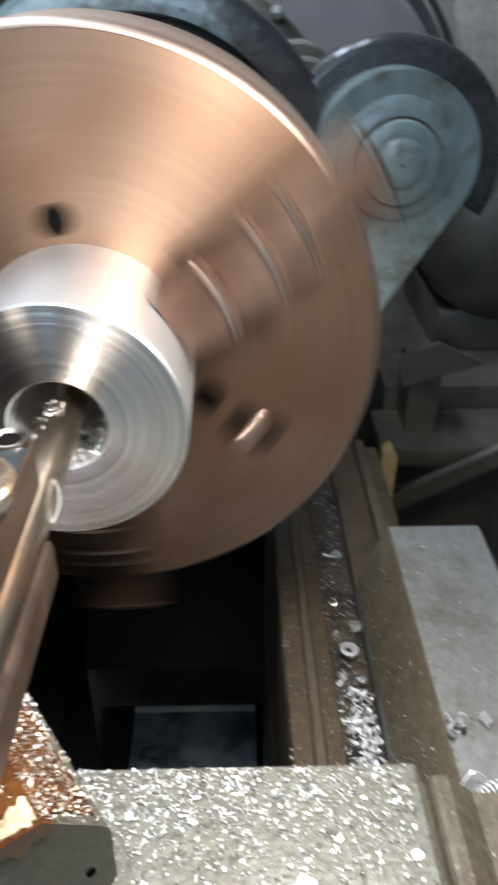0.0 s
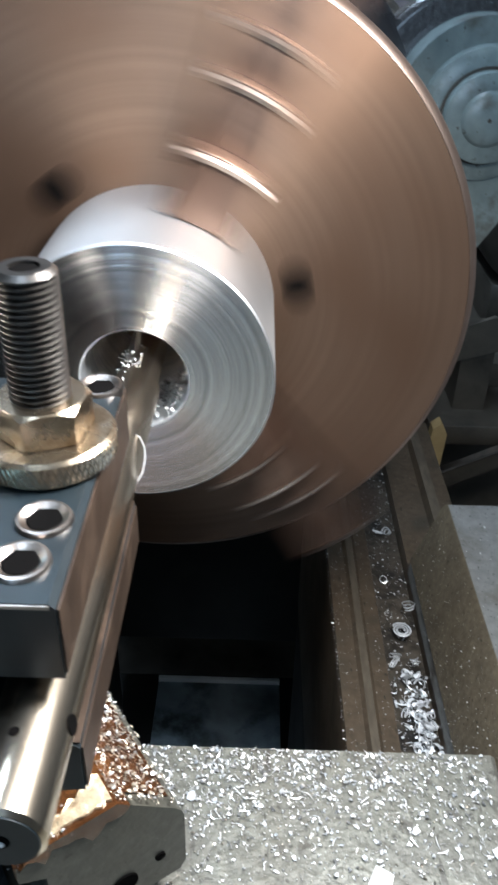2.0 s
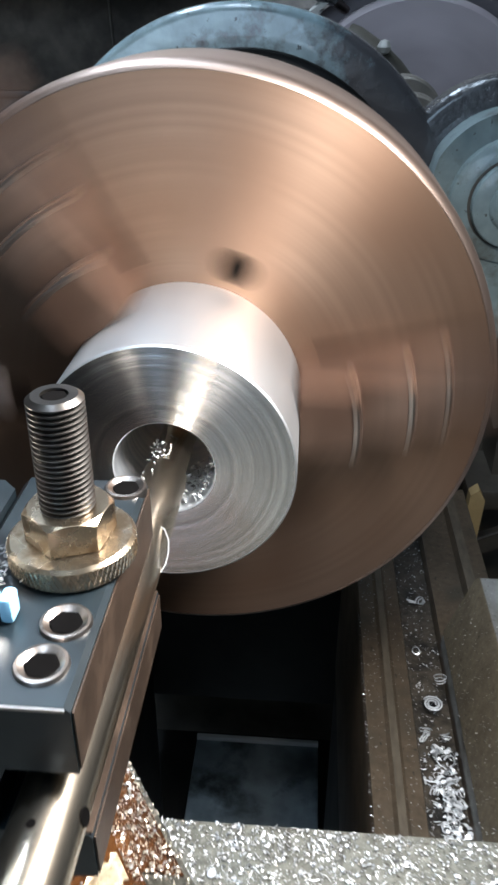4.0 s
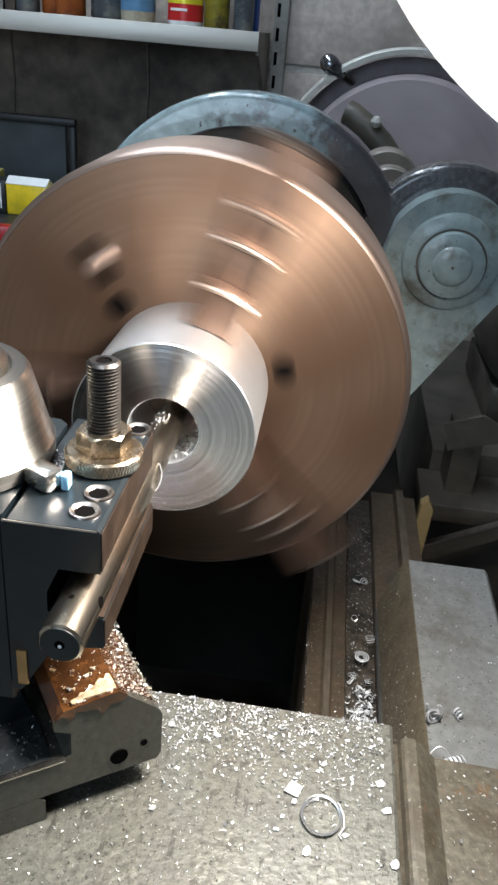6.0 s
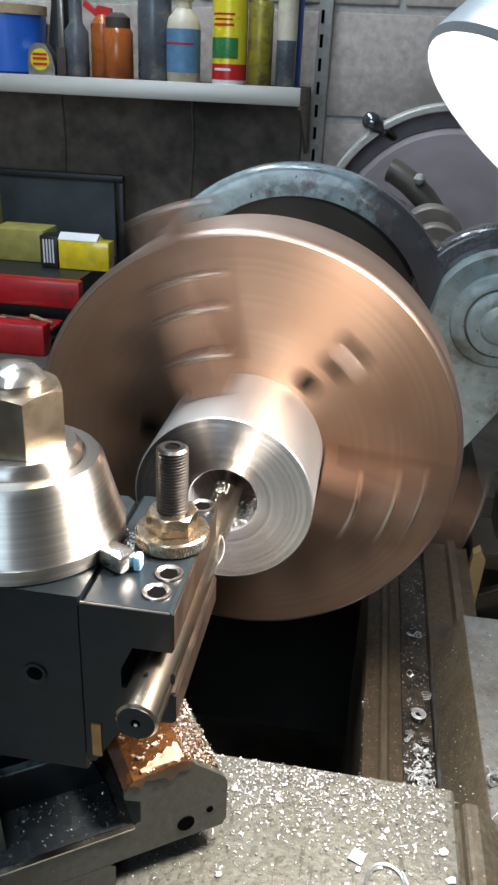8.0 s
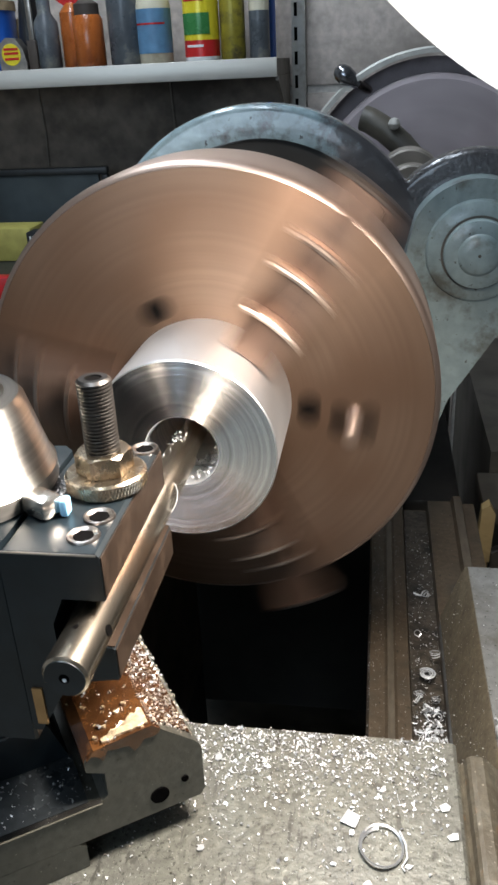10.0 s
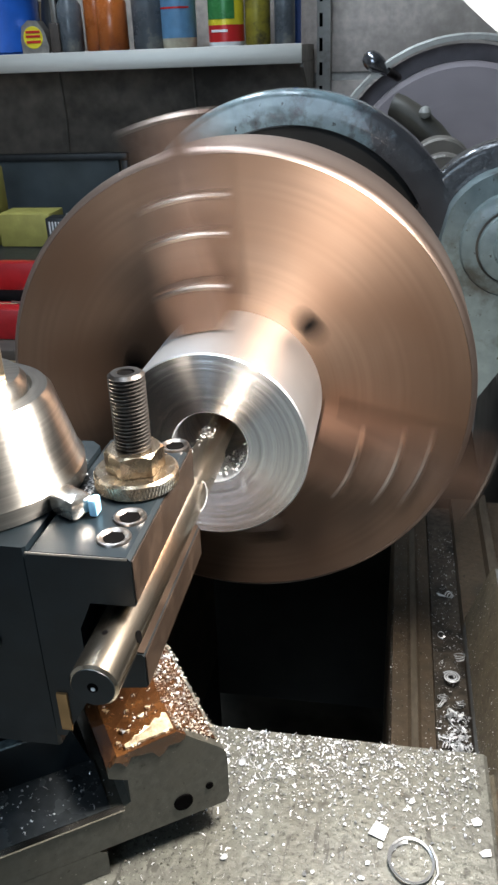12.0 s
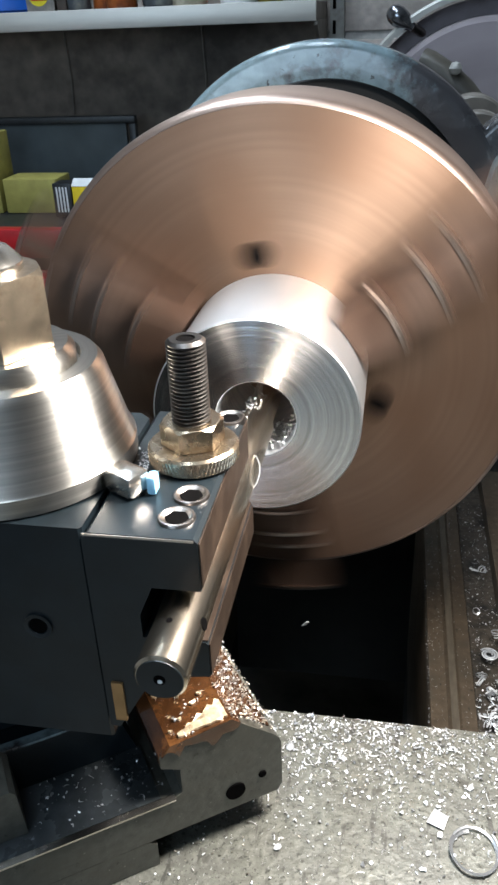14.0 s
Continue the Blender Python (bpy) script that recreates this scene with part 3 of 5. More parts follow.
part("slide_bore", revolve(B(), [(0.0, -0.0006), (0.0040, -0.0006), (0.0043, 0.001), (0.0, 0.001)], 24, "y", (0, 0, 0)), DARK_HOLE, lathe, "dark drilled hole").matrix_basis = \
    Matrix.Translation(CORNER + E1 * -0.0200 + Vector((0, 0, 0.0240))) @ Matrix.Rotation(TURN, 4, "Z")
part("slide_pin", revolve(B(), [(0.0, -0.0006), (0.0016, -0.0006), (0.0018, 0.001), (0.0, 0.001)], 16, "y", (0, 0, 0)), DARK_HOLE, lathe).matrix_basis = \
    Matrix.Translation(CORNER + E1 * -0.0085 + Vector((0, 0, 0.0277))) @ Matrix.Rotation(TURN, 4, "Z")
part("top_slide", prism(B(), [(-0.17, 0.0335), (-0.17, 0.0550), (-0.058, 0.0550), (-0.056, 0.053), (-0.050, 0.0335)], 0.029, 0.16, in_compound), BLACKED, lathe, "blue-black top slide", 30)
part("post_foot", prism(B(), [(-0.17, 0.0552), (-0.17, 0.0793), (-0.068, 0.0793), (-0.066, 0.077), (-0.066, 0.0552)], 0.040, 0.16, in_compound), BLACKED, lathe, "blue-black foot under the tool post", 30)
part("gib_block", prism(B(), [(-0.140, 0.0338), (-0.140, 0.0565), (-0.0995, 0.0565), (-0.0975, 0.0545), (-0.0965, 0.0338)], 0.009, 0.0285, in_compound), CAST, lathe, "grey cast end block", 30)

part("ledge_edge", prism(B(), [(-0.165, 0.0325), (-0.165, 0.0334), (-0.044, 0.0334), (-0.044, 0.0325)], -0.0009, 0.0018, in_compound), STEEL, lathe, "rubbed bright edge of the ledge", 0)
part("ledge_film", prism(B(), [(-0.165, 0.0331), (-0.165, 0.0336), (-0.049, 0.0336), (-0.049, 0.0331)], 0.0020, 0.0288, in_compound), LEDGE_FILM, lathe, "oily grey film on the ledge, blue sheen coloured in", 0)
# Strip colours in the blue highlight along the slide's bevel.
part("top_slide_edge", prism(B(), [(-0.165, 0.0545), (-0.165, 0.0556), (-0.060, 0.0556), (-0.060, 0.0545)], 0.0286, 0.0325, in_compound), GREY_PAINT, lathe, "bluish strip for the lit edge of the slide", 0)

# headstock behind the chuck
part("headstock", box(B(), -0.13, 0.10, 0.55, 0.86, BED_Z - 0.015, 0.20, 0.012), GREY_DARK, lathe, "dark grey headstock casting")


def ring_sector(cx, cz, r0, r1, a0, a1, y0, y1, n=40):
    bm = B()
    sections = []
    ch = min(0.007, 0.3 * (r1 - r0), 0.3 * (y1 - y0))
    edge = [(r0, y0)] + [(r1 - ch + ch * math.sin(u), y0 + ch - ch * math.cos(u)) for u in [radians(90 * k / 5) for k in range(6)]] + [(r1, y1), (r0, y1)]
    for i in range(n + 1):
        a = radians(a0 + (a1 - a0) * i / n)
        d = (math.cos(a), math.sin(a))
        sections.append([bm.verts.new((cx + d[0] * r, y, cz + d[1] * r)) for r, y in edge])
    for a, b in zip(sections, sections[1:]):
        for k in range(len(edge)):
            j = (k + 1) % len(edge)
            bm.faces.new((a[k], a[j], b[j], b[k]))
    bm.faces.new(sections[0]), bm.faces.new(sections[-1])
    return bm


G1, R1 = (0.0076, 0.1493), 0.1232
part("gear_guard", ring_sector(G1[0], G1[1], R1 - 0.022, R1, 205, 2, 0.456, 0.474, 56), GUARD_WORN, lathe, "blue-grey enamelled gear guard arch, worn to dark pitted iron towards the back gear")
# Web added to close the arch; its black is the shade inside the guard.
part("gear_guard_web", ring_sector(G1[0], G1[1], 0.02, R1 - 0.0225, 205, 2, 0.476, 0.486), DEEP_SHADE, lathe)
G2, R2 = (0.1580, 0.1715), 0.0680
part("back_gear_guard", ring_sector(G2[0], G2[1], R2 - 0.019, R2, 175, -30, 0.4572, 0.4738, 48), PITTED, lathe, "dark pitted guard over the back gear")
# Same black filling for the shade within the smaller arch.
part("back_gear_web", ring_sector(G2[0], G2[1], 0.01, R2 - 0.0195, 200, -40, 0.474, 0.484), DEEP_SHADE, lathe)
part("guard_fillet", prism(B(), [(0.098, 0.12), (0.098, 0.227), (0.104, 0.222), (0.109, 0.2185), (0.114, 0.2185), (0.119, 0.2215), (0.124, 0.226), (0.124, 0.12)], 0.4575, 0.473, along_y), PITTED, lathe, "pitted dark grey fillet between the guards", 50)
BOSS = (0.1570, 0.1765)
part("shaft_arm", prism(B(), [(0.100, 0.02), (0.104, 0.150)] + [(BOSS[0] + 0.0470 * math.cos(radians(152 - 8 * i)), BOSS[1] + 0.0470 * math.sin(radians(152 - 8 * i))) for i in range(25)] + [(0.172, 0.113), (0.144, 0.068), (0.128, 0.02)],
                        0.435, 0.462, along_y), GREY_PALE, lathe, "pale grey enamelled bearing arm", 30)
boss = part("shaft_boss", revolve(B(), [(0.0, 0.4190), (0.006, 0.4192), (0.0115, 0.4199), (0.0133, 0.4211), (0.0140, 0.4222), (0.0214, 0.4224), (0.0224, 0.4230), (0.0227, 0.4242), (0.0228, 0.4295), (0.0242, 0.4296), (0.0300, 0.4302), (0.0332, 0.4320), (0.0344, 0.4352), (0.0346, 0.44)], 56, "y", (BOSS[0], 0, BOSS[1])),
            GREY_PALE, lathe, "grey round shaft cap with stepped rings")
part("boss_dimple", revolve(B(), [(0.0, 0.4186), (0.0010, 0.4186), (0.0012, 0.4194), (0.0, 0.4194)], 12, "y", (BOSS[0], 0, BOSS[1])), GREY_DARK, lathe)
part("boss_groove", revolve(B(), [(0.0229, 0.4290), (0.0244, 0.4290), (0.0244, 0.4297), (0.0229, 0.4297)], 48, "y", (BOSS[0], 0, BOSS[1]), closed=True), GREY_DARK, lathe, "dirt packed round the cap")
part("spindle_nose", revolve(B(), [(0.045, 0.36), (0.045, 0.50)], 40, "y", (0, 0, AXIS_Z)), GREY_DARK, lathe)
part("bull_gear", revolve(B(), [(0.02, 0.44), (0.092, 0.44), (0.094, 0.442), (0.094, 0.475), (0.02, 0.475)], 64, "y", (0, 0, AXIS_Z)), GREY_DARK, lathe, "dark oily bull gear")

# ---------------------------------------------------------------- chuck and workpiece
chuck = thing("lathe_chuck", "brown oxidised three-jaw steel lathe chuck, spinning", "chuck", (0, FACE_Y, AXIS_Z))
part("chuck_body", revolve(B(), [(0.030, -0.0005), (0.046, 0.0), (0.1228, 0.0), (0.1228, 0.054), (0.119, 0.055), (0.119, 0.075),
                                 (0.075, 0.078), (0.06, 0.09), (0.03, 0.09)], 128), CHUCK, chuck)

part("chuck_rim", revolve(B(), [(0.1230, 0.0001), (0.1237, 0.0003), (0.1250, 0.0014), (0.1260, 0.0034), (0.1263, 0.0056), (0.1263, 0.051), (0.1247, 0.053), (0.1230, 0.0535)], 160, closed=True), RIM, chuck, "steel rim of the chuck, coloured pale for its lit band")


JAW_STEPS = ((0.0468, 0.0690, -0.0355), (0.0705, 0.0905, -0.0235), (0.0920, 0.1060, -0.0125), (0.1075, 0.1400, -0.0045))


def jaw():
    """The stepped block of a jaw, in the dark copy of its steel."""
    steps = [(0.0470, 0.0), (0.0470, -0.0350), (0.0700, -0.0350), (0.0700, -0.0230), (0.0915, -0.0230), (0.0915, -0.0120),
             (0.1070, -0.0120), (0.1070, -0.0040), (0.1400, -0.0040), (0.1425, -0.002), (0.1425, 0.010), (0.1268, 0.010), (0.1266, 0.0005)]
    return prism(B(), steps, -0.0125, 0.0125, lambda a, b, h: (a, b, h))


def jaw_step(r1, low, high):
    """The ground gripping step: an arc about the spindle with a broken front edge."""
    bm = B()
    rows = []
    for i in range(9):
        a = math.asin((0.0128 * (i / 4 - 1)) / r1)
        edge = ((r1 - 0.0026, high - 0.0004), (r1 - 0.0012, high - 0.0006), (r1 + 0.0004, high + 0.0010), (r1 + 0.0008, high + 0.0026), (r1 + 0.0008, low), (r1 - 0.0026, low))
        rows.append([bm.verts.new((r * math.cos(a), y, r * math.sin(a))) for r, y in edge])
    for p, q in zip(rows, rows[1:]):
        for k in range(6):
            bm.faces.new((p[k], p[(k + 1) % 6], q[(k + 1) % 6], q[k]))
    bm.faces.new(rows[0]), bm.faces.new(rows[-1])
    return bm


for k in range(3):
    j = part("jaw", jaw(), JAW_FACE, chuck, "stepped brown chuck jaw in the darker copy of its steel", 25)
    j.matrix_basis = Matrix.Rotation(-radians(60 + 120 * k), 4, "Y")
    for (r0, r1, high), low in zip(JAW_STEPS, (-0.0236, -0.0126, -0.0046, 0.009)):
        part("grip_step", jaw_step(r1 + 0.0008 if r1 < 0.13 else r1 + 0.0022, low, high), JAW, j, "ground step, pale for its highlight", 30)
    # Slot, holes and sockets are raised black faces in place of shaded depth.
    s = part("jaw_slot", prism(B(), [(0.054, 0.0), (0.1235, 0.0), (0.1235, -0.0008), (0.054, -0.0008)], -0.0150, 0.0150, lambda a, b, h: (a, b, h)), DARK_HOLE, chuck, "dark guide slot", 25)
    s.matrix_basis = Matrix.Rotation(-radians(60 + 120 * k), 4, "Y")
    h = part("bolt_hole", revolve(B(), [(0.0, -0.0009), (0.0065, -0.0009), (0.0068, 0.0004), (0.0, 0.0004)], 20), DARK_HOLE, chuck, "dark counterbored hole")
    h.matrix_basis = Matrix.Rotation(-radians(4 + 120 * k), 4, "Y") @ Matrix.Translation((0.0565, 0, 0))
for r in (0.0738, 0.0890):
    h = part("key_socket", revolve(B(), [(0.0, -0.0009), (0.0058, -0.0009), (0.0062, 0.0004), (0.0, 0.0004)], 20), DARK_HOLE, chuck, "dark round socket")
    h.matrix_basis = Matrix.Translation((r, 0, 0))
pl = part("bright_plug", revolve(B(), [(0.0, -0.0018), (0.0045, -0.0018), (0.0056, -0.0006), (0.0, 0.0004)], 20), RIM, chuck, "rubbed plug between the sockets")
pl.matrix_basis = Matrix.Rotation(radians(2), 4, "Y") @ Matrix.Translation((0.0815, 0, 0))

work = thing("workpiece", "bored aluminium cylinder held in the chuck", "workpiece", (0, WORK_Y, AXIS_Z))
RW, RB = 0.0467, 0.0178
part("outside", revolve(B(), [(RW - 0.0006, 0.0), (RW, 0.0006), (RW, 0.078), (RB + 0.002, 0.078), (RB + 0.002, 0.0765), (RW - 0.002, 0.0765), (RW - 0.002, 0.0006)], 128, closed=True), ALU_RAW, work, "matt pale drawn aluminium skin")
part("turned_end", revolve(B(), [(RB + 0.0005, -0.00003), (RW - 0.0007, -0.00003), (RW - 0.0021, 0.0007), (RB + 0.0021, 0.0007)], 128, closed=True), ALU, work, "bright faced end with fine turning rings")
part("bore", revolve(B(), [(RB, 0.0006), (RB + 0.0005, 0.0001), (RB + 0.0019, 0.0008), (RB + 0.0019, 0.0762), (RB, 0.0762)], 96, closed=True), BORE, work, "bright bored hole")
# Black disc added across the bore for the dark of its depth.
part("bore_shade", revolve(B(), [(0.0, 0.070), (RB - 0.0002, 0.070), (RB - 0.0002, 0.0755), (0.0, 0.0755)], 64), DARK_HOLE, work)

# ---------------------------------------------------------------- tool post, holder and bar
post = thing("tool_post", "black quick-change tool post with a turned steel hub", "tool post", (0, 0, 0))
part("post_body", prism(B(), [(-0.110, 0.084), (-0.110, 0.080), (-0.0280, 0.080), (-0.0271, 0.081), (-0.027, 0.150), (-0.031, 0.154), (-0.106, 0.154), (-0.110, 0.150)], 0.0795, 0.1625, lambda a, b, h: (a, b, h)), BLACKED, post, "blackened steel block", 25)
HUB = (-0.0625, 0.118)
part("hub", revolve(B(), [(0.0388, 0.1627), (0.0395, 0.1632), (0.0395, 0.1690), (0.0385, 0.1700), (0.0318, 0.1945), (0.0300, 0.1968), (0.0250, 0.1972), (0.0240, 0.1950), (0.0, 0.1950)], 72, "z"), STEEL_TURNED, post, "turned conical steel hub").location = (HUB[0], HUB[1], 0)
part("collar", revolve(B(), [(0.0235, 0.1945), (0.0235, 0.1995), (0.0215, 0.2020), (0.0, 0.2020)], 48, "z", (HUB[0], HUB[1], 0)), STEEL_TURNED, post, "worn steel washer")


def hexagon(r, z0, z1, at, chamfer=0.001, turn=0.0):
    bm = B()
    ang = [radians(60 * i + turn) for i in range(6)]
    rings = []
    for rr, z in ((r - chamfer, z0), (r, z0 + chamfer), (r, z1 - chamfer), (r - chamfer * 1.6, z1)):
        rings.append([bm.verts.new((at[0] + rr * math.cos(a), at[1] + rr * math.sin(a), z)) for a in ang])
    for a, b in zip(rings, rings[1:]):
        for i in range(6):
            bm.faces.new((a[i], a[(i + 1) % 6], b[(i + 1) % 6], b[i]))
    bm.faces.new(rings[0]), bm.faces.new(rings[-1])
    return bm


def nut(r, z0, z1, at, turn=0.0):
    """Hexagon nut whose top corners are turned off to a cone, so that each flat ends in an arc."""
    bm = B()
    inner = r * 0.88
    rings = [[], [], [], []]
    for i in range(48):
        a = 2 * math.pi * i / 48
        rho = min(r * 0.866 / math.cos(a % (math.pi / 3) - math.pi / 6), r * 0.985)
        c, d = math.cos(a + turn), math.sin(a + turn)
        drop = max(0.0, rho - inner) * 0.75
        for ring, rr, z in zip(rings, (rho, rho, min(rho, inner) - 0.0002, inner * 0.80), (z0, z1 - drop - 0.0002, z1, z1 + 0.0001)):
            ring.append(bm.verts.new((at[0] + rr * c, at[1] + rr * d, z)))
    for a, b in zip(rings, rings[1:]):
        for i in range(48):
            j = (i + 1) % 48
            bm.faces.new((a[i], a[j], b[j], b[i]))
    bm.faces.new(list(reversed(rings[0]))), bm.faces.new(rings[-1])
    return bm


part("hub_nut", nut(0.0187, 0.2022, 0.2255, HUB, radians(2)), NUT_DARK, post, "dull straw-brown hexagon nut", 20)
part("stud_end", revolve(B(), [(0.0120, 0.2250), (0.0120, 0.2280), (0.0085, 0.2320), (0.0, 0.2340)], 32, "z", (HUB[0], HUB[1], 0)), STEEL, post, "domed stud end")
hole = part("side_hole", revolve(B(), [(0.0, -0.0003), (0.0030, -0.0003), (0.0032, -0.0008), (0.0046, -0.0010), (0.0048, 0.001), (0.0, 0.001)], 28), BLACKED, post, "dished dark tapped hole", 60)
part("hole_bottom", revolve(B(), [(0.0, -0.0006), (0.0029, -0.0006), (0.0029, 0.0), (0.0, 0.0)], 24), DARK_HOLE, hole)
hole.matrix_basis = Matrix.Translation((-0.046, 0.0802, 0.125))

holder = thing("tool_holder", "black tool holder with set screws and height stud", "tool holder", (0, 0, 0))
part("holder_body", prism(B(), [(-0.0268, 0.0862), (-0.0268, 0.1600), (-0.0245, 0.1625), (0.0060, 0.1625), (0.0072, 0.1612), (0.0072, 0.1445), (-0.0075, 0.1445), (-0.0120, 0.1340), (-0.0120, 0.1255), (0.0072, 0.1255), (0.0080, 0.1247),
                                (0.0080, 0.1120), (-0.0100, 0.1095), (-0.0235, 0.0862)], 0.0785, 0.1560, along_y), BLACKED, holder, "blackened steel body slotted for the bar", 25)
part("rubbed_edge", box(B(), -0.0262, 0.0062, 0.0780, 0.0784, 0.1616, 0.1623), EDGE_STEEL, holder, "rubbed bright edge")
# Thin plates over the body give its flank the reflected brown.
part("brown_side", box(B(), 0.0073, 0.0077, 0.0790, 0.1555, 0.1455, 0.1608), BROWN_REFLECT, holder, "side of the holder, brown reflection put into its colour")
part("brown_jaw", box(B(), 0.0081, 0.0085, 0.0790, 0.1555, 0.1124, 0.1245), BROWN_REFLECT, holder, "lower jaw of the holder, brown reflection put into its colour")
part("brown_jaw_top", box(B(), 0.0030, 0.0080, 0.0790, 0.1555, 0.1256, 0.1260), BROWN_REFLECT, holder, "lower jaw of the holder, brown reflection put into its colour")
for sx, sy in ((-0.0010, 0.0884), (0.0004, 0.1006), (0.0020, 0.1526)):
    sc = part("set_screw", revolve(B(), [(0.0034, 0.1627), (0.0037, 0.1629), (0.0047, 0.1635), (0.0053, 0.1634), (0.0056, 0.1628), (0.0056, 0.1600), (0.0034, 0.1600)], 24, "z", (sx, sy, 0), closed=True), SCREW_STEEL, holder, "grey steel set screw")
    # Socket shade is a black hexagon just above the holder top.
    part("hex_socket", hexagon(0.0038, 0.1610, 0.1629, (sx, sy), 0.0002), DARK_HOLE, sc, "dark hex socket", 20)
part("brass_pad", box(B(), -0.0242, -0.0205, 0.0776, 0.0786, 0.0900, 0.1060), BRASS_PAD, holder, "small brass-coloured pad")
ST = (-0.0040, 0.1235)
part("knurled_ring", revolve(B(), [(0.0, 0.1627), (0.0138, 0.1627), (0.0146, 0.1634), (0.0146, 0.1680), (0.0138, 0.1688), (0.0, 0.1690)], 72, "z", (*ST, 0)), BRASSY, holder, "knurled straw-coloured adjusting ring")
bm = B()
for i in range(72):
    a = 2 * math.pi * i / 72
    for lean in (-0.05, 0.05):
        p0 = Vector((ST[0] + 0.0146 * math.cos(a - lean), ST[1] + 0.0146 * math.sin(a - lean), 0.1637))
        p1 = Vector((ST[0] + 0.0146 * math.cos(a + lean), ST[1] + 0.0146 * math.sin(a + lean), 0.1678))
        tube(bm, [p0, p1], 0.00022, 4)
part("knurl", bm, BRASSY, holder, "diamond knurling", 0)
part("lock_nut", nut(0.0105, 0.1691, 0.1768, ST, radians(20)), BRASSY, holder, "straw-coloured hexagon lock nut", 20)
prof = [(0.0030, 0.2030), (0.0030, 0.2040), (0.0050, 0.2040)]
z = 0.2034
while z > 0.1765:
    prof += [(0.0062, z - 0.0004), (0.0062, z - 0.0007), (0.0054, z - 0.0011), (0.0054, z - 0.0013)]
    z -= 0.0013
stud = part("stud", revolve(B(), prof, 40, "z", (*ST, 0)), THREAD, holder, "dark threaded height stud", 25)
part("stud_socket", hexagon(0.0030, 0.2010, 0.2036, ST, 0.0002), DARK_HOLE, stud, "dark hex socket", 20)
t_nut = part("clamp_key", box(B(), -0.006, 0.006, -0.0045, 0.0045, 0, 0.008, 0.002), STEEL, holder, "bright rounded clamp key")
t_nut.matrix_basis = pose(-0.0195, 0.1010, 0.1628, 0, 0, -28)
part("blue_tab", box(B(), -0.0130, -0.0100, 0.0990, 0.1040, 0.1627, 0.1690, 0.001), BLUE_BIT, holder, "pale blue plastic tab")

bar = thing("boring_bar", "bright steel boring bar clamped in the holder", "boring bar", (0, 0, 0))
BA, BZ = 0.0076, 0.1331
BAR_M = Matrix.Translation((0.0004, 0.055, BZ)) @ Matrix.Rotation(radians(-0.6), 4, "Z")
sh = part("shank", revolve(B(), [(0.0, 0.0022), (0.0018, 0.0022), (0.0022, 0.0), (BA - 0.0008, 0.0), (BA, 0.0008), (BA, 0.150), (BA - 0.0012, 0.152), (BA - 0.0012, 0.196), (0.004, 0.199), (0.0, 0.199)], 48), BAR_STEEL, bar, "polished steel shank")
sh.matrix_basis = BAR_M
e = part("bar_end", revolve(B(), [(0.0014, -0.0003), (BA - 0.0010, -0.0003), (BA - 0.0008, 0.0003), (0.0014, 0.0003)], 40, closed=True), BLACKED, bar, "dark end face with a centre hole")
e.matrix_basis = BAR_M
pit = part("centre_hole", revolve(B(), [(0.0, -0.0004), (0.0017, -0.0004), (0.0019, 0.0004), (0.0, 0.0004)], 24), DARK_HOLE, bar, "dark centre-drilled hole")
pit.matrix_basis = BAR_M
# Glint in the centre hole, modelled as a small white dot.
glint = part("glint", revolve(B(), [(0.0, -0.0007), (0.0006, -0.0006), (0.0008, -0.0003), (0.0, -0.0003)], 16), CHIP_SHINY, pit, "bright dot painted in for the glint")
glint.location = (0.0001, 0, -0.0005)
for yy, aa, dr in ((0.0150, 96, 0.0009), (0.0212, 14, 0.0019)):
    d = part("dimple", revolve(B(), [(0.0, 0.0), (dr, 0.0), (dr + 0.0001, -0.0005), (0.0, -0.0005)], 14, "x"), DARK_HOLE, bar, "small dark dimple")
    d.matrix_basis = BAR_M @ Matrix.Translation((0, yy, 0)) @ Matrix.Rotation(-radians(aa), 4, "Y") @ Matrix.Translation((BA + 0.0002, 0, 0))
ins = part("insert", prism(B(), [(-0.0105, 0.190), (-0.0035, 0.186), (-0.002, 0.194), (-0.008, 0.199)], 0.0035, 0.0062, lambda a, b, h: (a, b, h)), EDGE_STEEL, bar, "small carbide insert")
ins.matrix_basis = BAR_M
curl = [(0.0052, 0.1705, BZ + 0.0058), (0.0082, 0.1695, BZ + 0.0046), (0.0098, 0.1665, BZ + 0.0030), (0.0103, 0.1630, BZ + 0.0012), (0.0099, 0.1595, BZ - 0.0006), (0.0086, 0.1570, BZ - 0.0020)]
part("wrapped_chip", tube(B(), curl, 0.0002, 6), CHIP, bar, "curl of swarf on the bar")

# ---------------------------------------------------------------- work lamp
way = (LAMP_TO - LAMP_AT).normalized()
lamp = thing("work_lamp", "grey enamelled gooseneck work lamp, lit", "lamp", m=Matrix.Translation(LAMP_AT) @ way.to_track_quat("-Z", "Y").to_matrix().to_4x4())
part("shade", revolve(B(), [(0.056, -0.002), (0.058, 0.0), (0.052, 0.035), (0.035, 0.070), (0.020, 0.080), (0.020, 0.110), (0.0, 0.110), (0.0, 0.106), (0.018, 0.106), (0.018, 0.078), (0.033, 0.067), (0.050, 0.034), (0.055, 0.002)], 56, "z", closed=True), SHADE, lamp, "grey enamelled shade")
part("bulb", revolve(B(), [(0.0, 0.010), (0.048, 0.012), (0.050, 0.016), (0.030, 0.060), (0.0, 0.062)], 40, "z"), LAMP_INSIDE, lamp, "glowing white bulb face")
